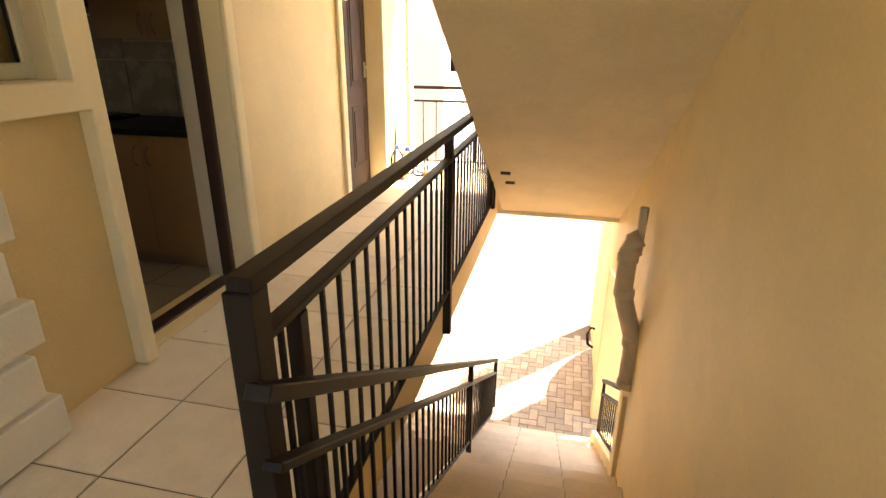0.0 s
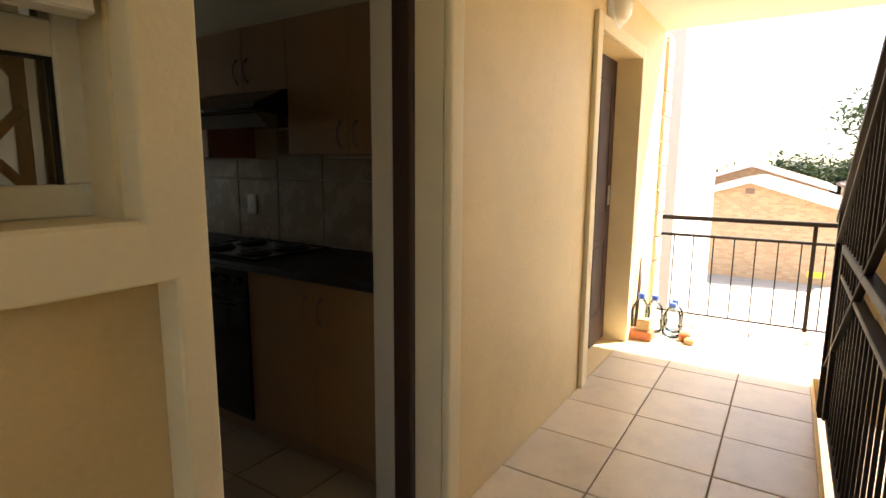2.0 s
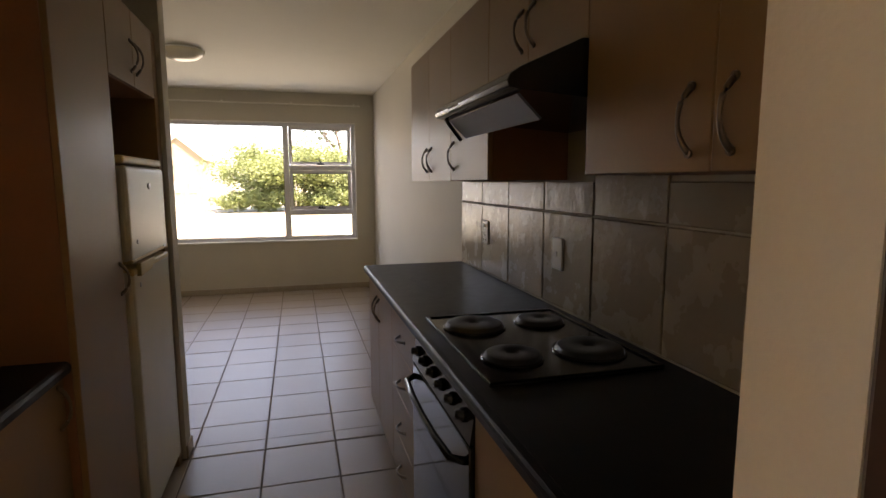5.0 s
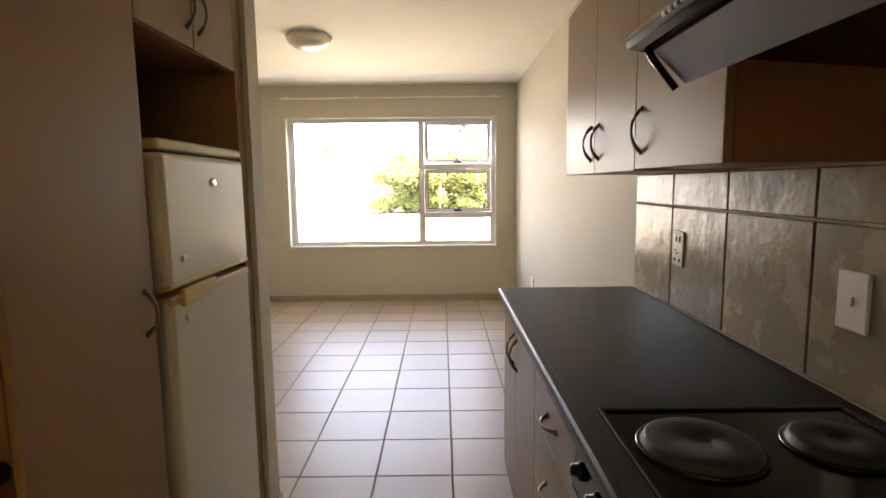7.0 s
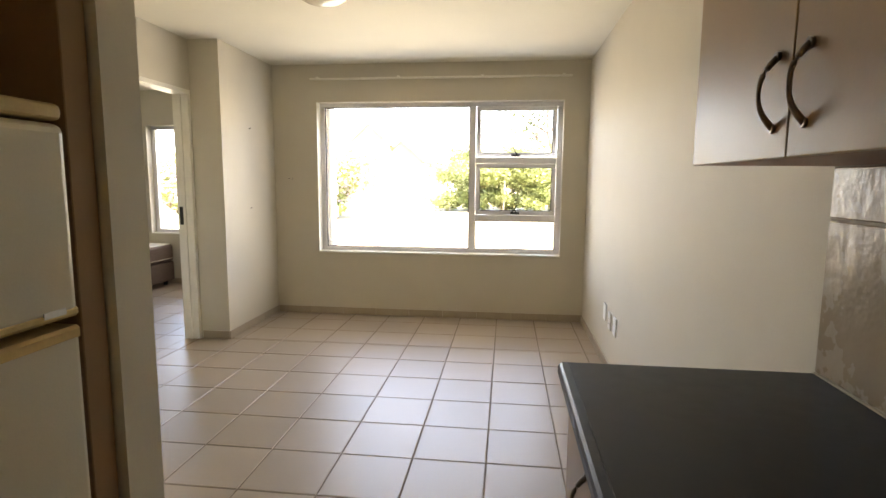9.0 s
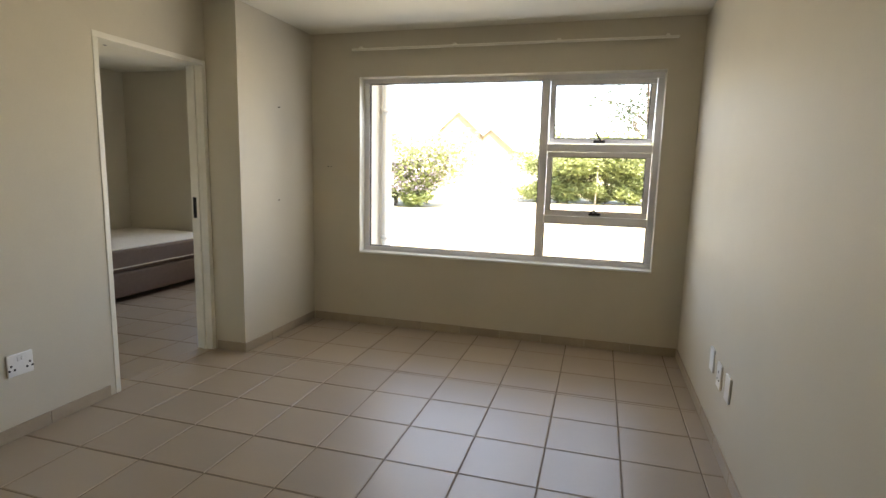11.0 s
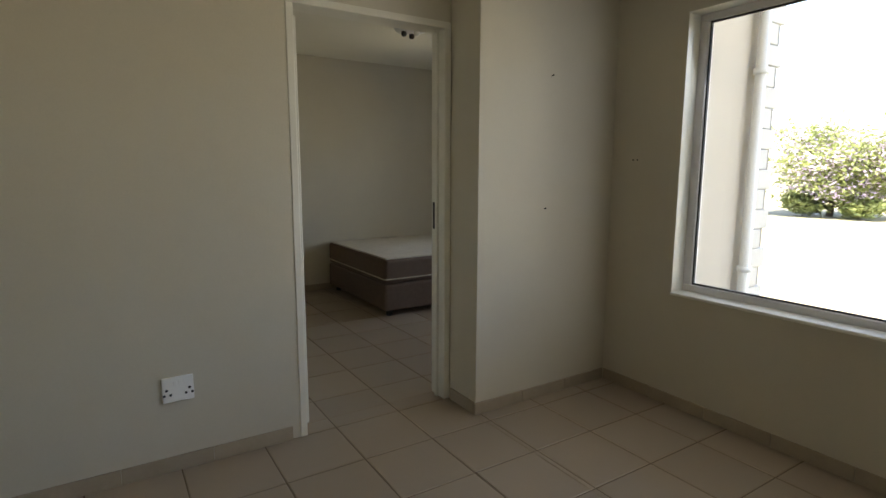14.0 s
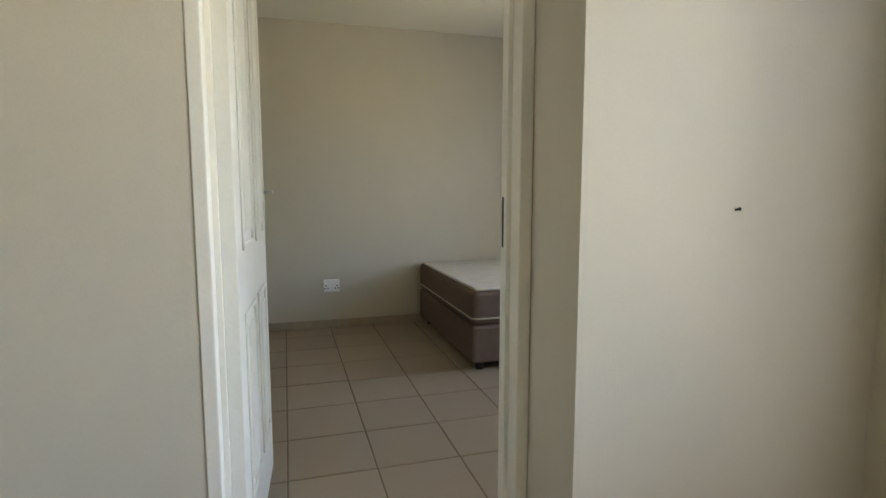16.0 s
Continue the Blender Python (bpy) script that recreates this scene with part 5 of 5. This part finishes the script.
# beyond the living room window
tree("jacaranda", "tall jacaranda tree with lilac blossom beside the lawn", -22.4, 62, GROUND, 21.0, 0.95, 11, bloom="blossom", leaves=16000, trunk=0.30, size=0.24, bare=0.12)
tree("jacaranda", "smaller jacaranda tree with lilac blossom beside the lawn", -20.6, 63, GROUND, 13.5, 0.95, 12, bloom="blossom", leaves=10000, trunk=0.2, size=0.24, bare=0.08)
for i, (x, y, h) in enumerate(((-5.0, 81, 20.5), (1.5, 82, 23), (7.0, 84, 17), (14, 86, 16), (22, 86, 18))):
    tree("tree", "dense green tree along the lawn's far side", x, y, GROUND, h, 0.95, 20 + i, "leaf", leaves=13000, size=0.27, bare=0.16)
tree("tree", "leafy tree outside the bedroom window", -19.5, 34, GROUND, 11, 1.1, 31, leaves=3000, size=0.22, bare=0.25, bloom="blossom")

for i, (x, y, h) in enumerate(((-23.8, 60.0, 6.5), (-19.5, 60.5, 5.5), (-8.0, 80, 8.0), (-4.2, 80.5, 9.0), (-0.2, 80, 8.5), (4.0, 80.5, 9.0), (8.5, 80, 8.0), (13.5, 81, 8.0))):
    tree("bush", "dense green bush under the trees", x, y, GROUND, h, 1.2, 60 + i, "leaf", leaves=6500, size=0.24, trunk=0.07, bare=0.06, category="bush")
pole = thing("lamp_post", "slim pale post in front of the trees", "post", (0.17, 78, GROUND))
part("pole", tube([(0.17, 78, GROUND), (0.35, 78, 2.8)], 0.11, 8), "concrete", pole)
tree("pine", "tall bare-trunked pine with sparse tufts behind the lawn", 8.2, 88, GROUND, 26.0, 0.7, 77, "leaf_dark", leaves=1500, size=0.35, trunk=0.35, bare=0.62)

church = gable_house("chapel", "pale brick chapel with a steep gable", "building", -30.05, -21.8, 104, 124, GROUND, 8.5, 12.3, "church", "y", 0.4, "concrete")
for x in (-28.4, -26.0, -23.5):
    w = part("window", prism([(x - 0.5, 0.6), (x + 0.5, 0.6), (x + 0.5, 3.2), (x, 4.4), (x - 0.5, 3.2)], "y", 103.9, 104.05), "white_trim", church)
    part("pane", prism([(x - 0.36, 0.75), (x + 0.36, 0.75), (x + 0.36, 3.1), (x, 4.1), (x - 0.36, 3.1)], "y", 103.84, 103.91), "glass", w)
part("porch_roof", prism([(102.5, 5.2), (104.0, 5.9), (104.0, 6.2), (102.5, 5.5)], "x", -29.2, -23.6), "roof", church)
annex = gable_house("chapel_annex", "lower brick wing of the chapel", "building", -24.2, -15.8, 106, 122, GROUND, 5.6, 9.2, "church", "y", 0.4, "concrete")
for x in (-20.3, -17.6):
    w = part("window", box(x - 0.6, x + 0.6, 105.9, 106.05, -0.6, 1.2, 0.02), "white_trim", annex)
    part("pane", box(x - 0.5, x + 0.5, 105.84, 105.91, -0.5, 1.1), "glass", w)
fence = thing("fence", "long pale steel fence across the lawn", "fence", (-14, 78, GROUND))
for k in range(24):
    x = -23.5 + k * 0.7
    part("post", box(x - 0.05, x + 0.05, 77.96, 78.04, GROUND, GROUND + 3.2, 0.01), "fence_paint", fence)
for z in (0.4, 1.7, 3.0):
    part("rail", box(-23.6, -7.3, 77.98, 78.02, GROUND + z, GROUND + z + 0.09), "fence_paint", fence)
flats = thing("apartment_building", "pale plastered apartment block beside the yard", "building", (11, 3, GROUND))
part("wall", box(9.0, 14.0, 0.88, 7.0, GROUND, 6.5, 0.01), "white_trim", flats)
part("roof", box(8.9, 14.1, 0.83, 7.05, 6.5005, 6.65, 0.01), "white_trim", flats)
part("window", box(10.2, 11.4, 0.85, 0.89, -1.6, -0.4, 0.01), "white_trim", flats)

# the wing beside the window: plaster, downpipe and quoins
setting("wing_plaster", pierced("y", YW + 0.231, BY + 0.225, -1.779, -1.67, GROUND, ZC + 0.4), "wing_plaster", "pale plaster of the bedroom wing", "wall")
wing = thing("quoin_corner", "white quoin blocks on the wing's corner", "pier", (-1.65, BY + 0.15, GROUND), kind="structure")
part("core", box(-1.669, -1.645, BY + 0.06, BY + 0.262, GROUND, ZC + 0.4), "wing_recess_shade", wing)
for k in range(39):
    z = -2.84 + 0.1435 * k
    part("block", box(-1.655, -1.615, BY + 0.055, BY + (0.185 if k % 2 else 0.265), z + 0.002, z + 0.1415, 0.006, 2), "wing_white", wing)
down = thing("downpipe", "white rainwater pipe clipped to the wing", "pipe", (-1.61, BY - 0.06, GROUND))
part("pipe", tube([(-1.61, BY - 0.01, GROUND), (-1.61, BY - 0.01, ZC + 0.4)], 0.036, 12), "pvc_white", down)
for z in (-1.0, 0.59, 1.97):
    part("clip", lathe([(0.037, z), (0.048, z), (0.048, z + 0.04), (0.037, z + 0.04)], -1.61, BY - 0.01, 12), "pvc_white", down)
setting("roof_slab", box(-5.6, 1.6, 0.45, YW + 0.3, ZC + 0.32, ZC + 0.55), "concrete", "concrete slab of the storey above", "roof")
setting("roof_slab_wing", box(-5.6, -1.6, YW + 0.3, BY + 0.35, ZC + 0.42, ZC + 0.6), "concrete", "concrete slab of the storey above", "roof")

# the storey above
setting("wall_upper_living", box(-1.67, 8.0, YW, YW + 0.23, ZC + 0.551, 5.6), "wing_plaster", "pale plaster of the storey above", "wall")
setting("wall_upper_wing", box(-5.6, -1.67, BY, BY + 0.23, ZC + 0.601, 5.6), "wing_plaster", "pale plaster of the storey above", "wall")
setting("wall_upper_side", box(-1.779, -1.67, YW + 0.231, BY - 0.001, ZC + 0.601, 5.6), "wing_plaster", "pale plaster of the storey above", "wall")
setting("wall_neighbour", box(1.521, 8.0, YW, YW + 0.23, GROUND, ZC + 0.55), "wing_plaster", "pale plaster of the neighbouring flats", "wall")
setting("roof_upper", box(-5.8, 4.1, -2.7, BY + 0.5, 6.61, 6.8), "concrete", "flat roof over the storey above", "roof")

# ---- turn of the walkway ----
TURN = Matrix.Translation((0.75, 0.147, 0.02)) @ Matrix.Rotation(radians(0.6), 4, "Z") @ Matrix.Translation((-0.75, 0, 0))
for ob in OUT:
    ob.matrix_basis = TURN @ ob.matrix_basis

# ---- floor tiles ----
tile = tile_mesh("tile", PITCH - 0.006, PITCH - 0.006, 0.012, "tile_in")


def lay(x0, x1, y0, y1, cut=None):
    """Whole and cut tiles of the room grid inside a rectangle."""
    i0, i1 = math.floor((x0 - 0.117) / PITCH), math.ceil((x1 - 0.117) / PITCH)
    j0, j1 = math.floor((y0 - 5.063) / PITCH), math.ceil((y1 - 5.063) / PITCH)
    for i in range(i0, i1):
        for j in range(j0, j1):
            a, b = max(x0, 0.117 + i * PITCH + 0.003), min(x1, 0.117 + (i + 1) * PITCH - 0.003)
            c, d = max(y0, 5.063 + j * PITCH + 0.003), min(y1, 5.063 + (j + 1) * PITCH - 0.003)
            if b - a < 0.02 or d - c < 0.02:
                continue
            full = b - a > PITCH - 0.008 and d - c > PITCH - 0.008
            me = tile if full else tile_mesh("tile", b - a, d - c, 0.012, "tile_in")
            piece("tile", me, floor, pose((a + b) / 2, (c + d) / 2, random.uniform(-0.0006, 0.0002)))


lay(-0.32, XR, YF - 0.06, YN - 0.115)
lay(-0.262, XR, YN - 0.115, YN)
lay(XL, XR, YN, 6.115)
lay(-1.78, XR, 6.115, YW)
lay(XL - 0.12, XL, BDOOR[0], 6.10)
lay(BX, XL - 0.12, 4.8, BY)

# ---- splashback tiles ----
splash = thing("splashback", "glazed beige wall tiles behind the worktop", "splashback", (XR, 1.7, 0.9), kind="structure")
part("adhesive", box(XR - 0.004, XR, 0.442, 3.235, 0.9, 1.39), "splash_joint", splash)
ys = [3.235, 2.862, 2.486, 2.108, 1.731, 1.353, 0.975, 0.597, 0.442]
for a, b in zip(ys[1:], ys):
    for c, d in ((0.902, 1.268), (1.271, 1.390 if (b > 1.95 or a < 1.2) else 1.555)):
        me = tile_mesh("wall_tile", b - a - 0.006, d - c - 0.004, 0.008, "splash")
        piece("wall_tile", me, splash, pose(XR - 0.010, (a + b) / 2, (c + d) / 2, 90, 0, -90))

# ---- walkway tiles ----
WP = 0.4225
wt = tile_mesh("tile", WP - 0.007, WP - 0.007, 0.012, "tile_out")


def lay_out(parent, x0, x1, y0, y1):
    for i in range(-11, 11):
        for j in range(-6, 1):
            a, b = max(x0, 0.337 + i * WP + 0.0035), min(x1, 0.337 + (i + 1) * WP - 0.0035)
            c, d = max(y0, -0.388 + j * WP + 0.0035), min(y1, -0.388 + (j + 1) * WP - 0.0035)
            if b - a < 0.02 or d - c < 0.02:
                continue
            full = b - a > WP - 0.009 and d - c > WP - 0.009
            me = wt if full else tile_mesh("tile", b - a, d - c, 0.012, "tile_out")
            piece("tile", me, parent, TURN @ pose((a + b) / 2, (c + d) / 2, random.uniform(-0.0008, 0.0002)))


lay_out(walkway, -4.2, XE, -1.20, -0.002)
lay_out(walkway, -0.199, 0.672, 0.002, 0.10)
lay_out(landing, -4.2, SX, YS, -1.20)

# ---- herringbone pavers at the stair foot ----
paver = tile_mesh("paver", 0.204, 0.099, 0.05, "paver", 0.006)
CELL = 0.105
for i in range(0, 26):
    for j in range(0, 28):
        if (i - j) % 4 not in (0, 3):
            continue
        upright = (i - j) % 4 == 3
        x = 2.75 + CELL * (i + (0.5 if upright else 1.0))
        y = -3.1 + CELL * (j + (1.0 if upright else 0.5))
        piece("paver", paver, yard, pose(x, y, GROUND + random.uniform(-0.003, 0.003), 0, 0, 90 if upright else 0))
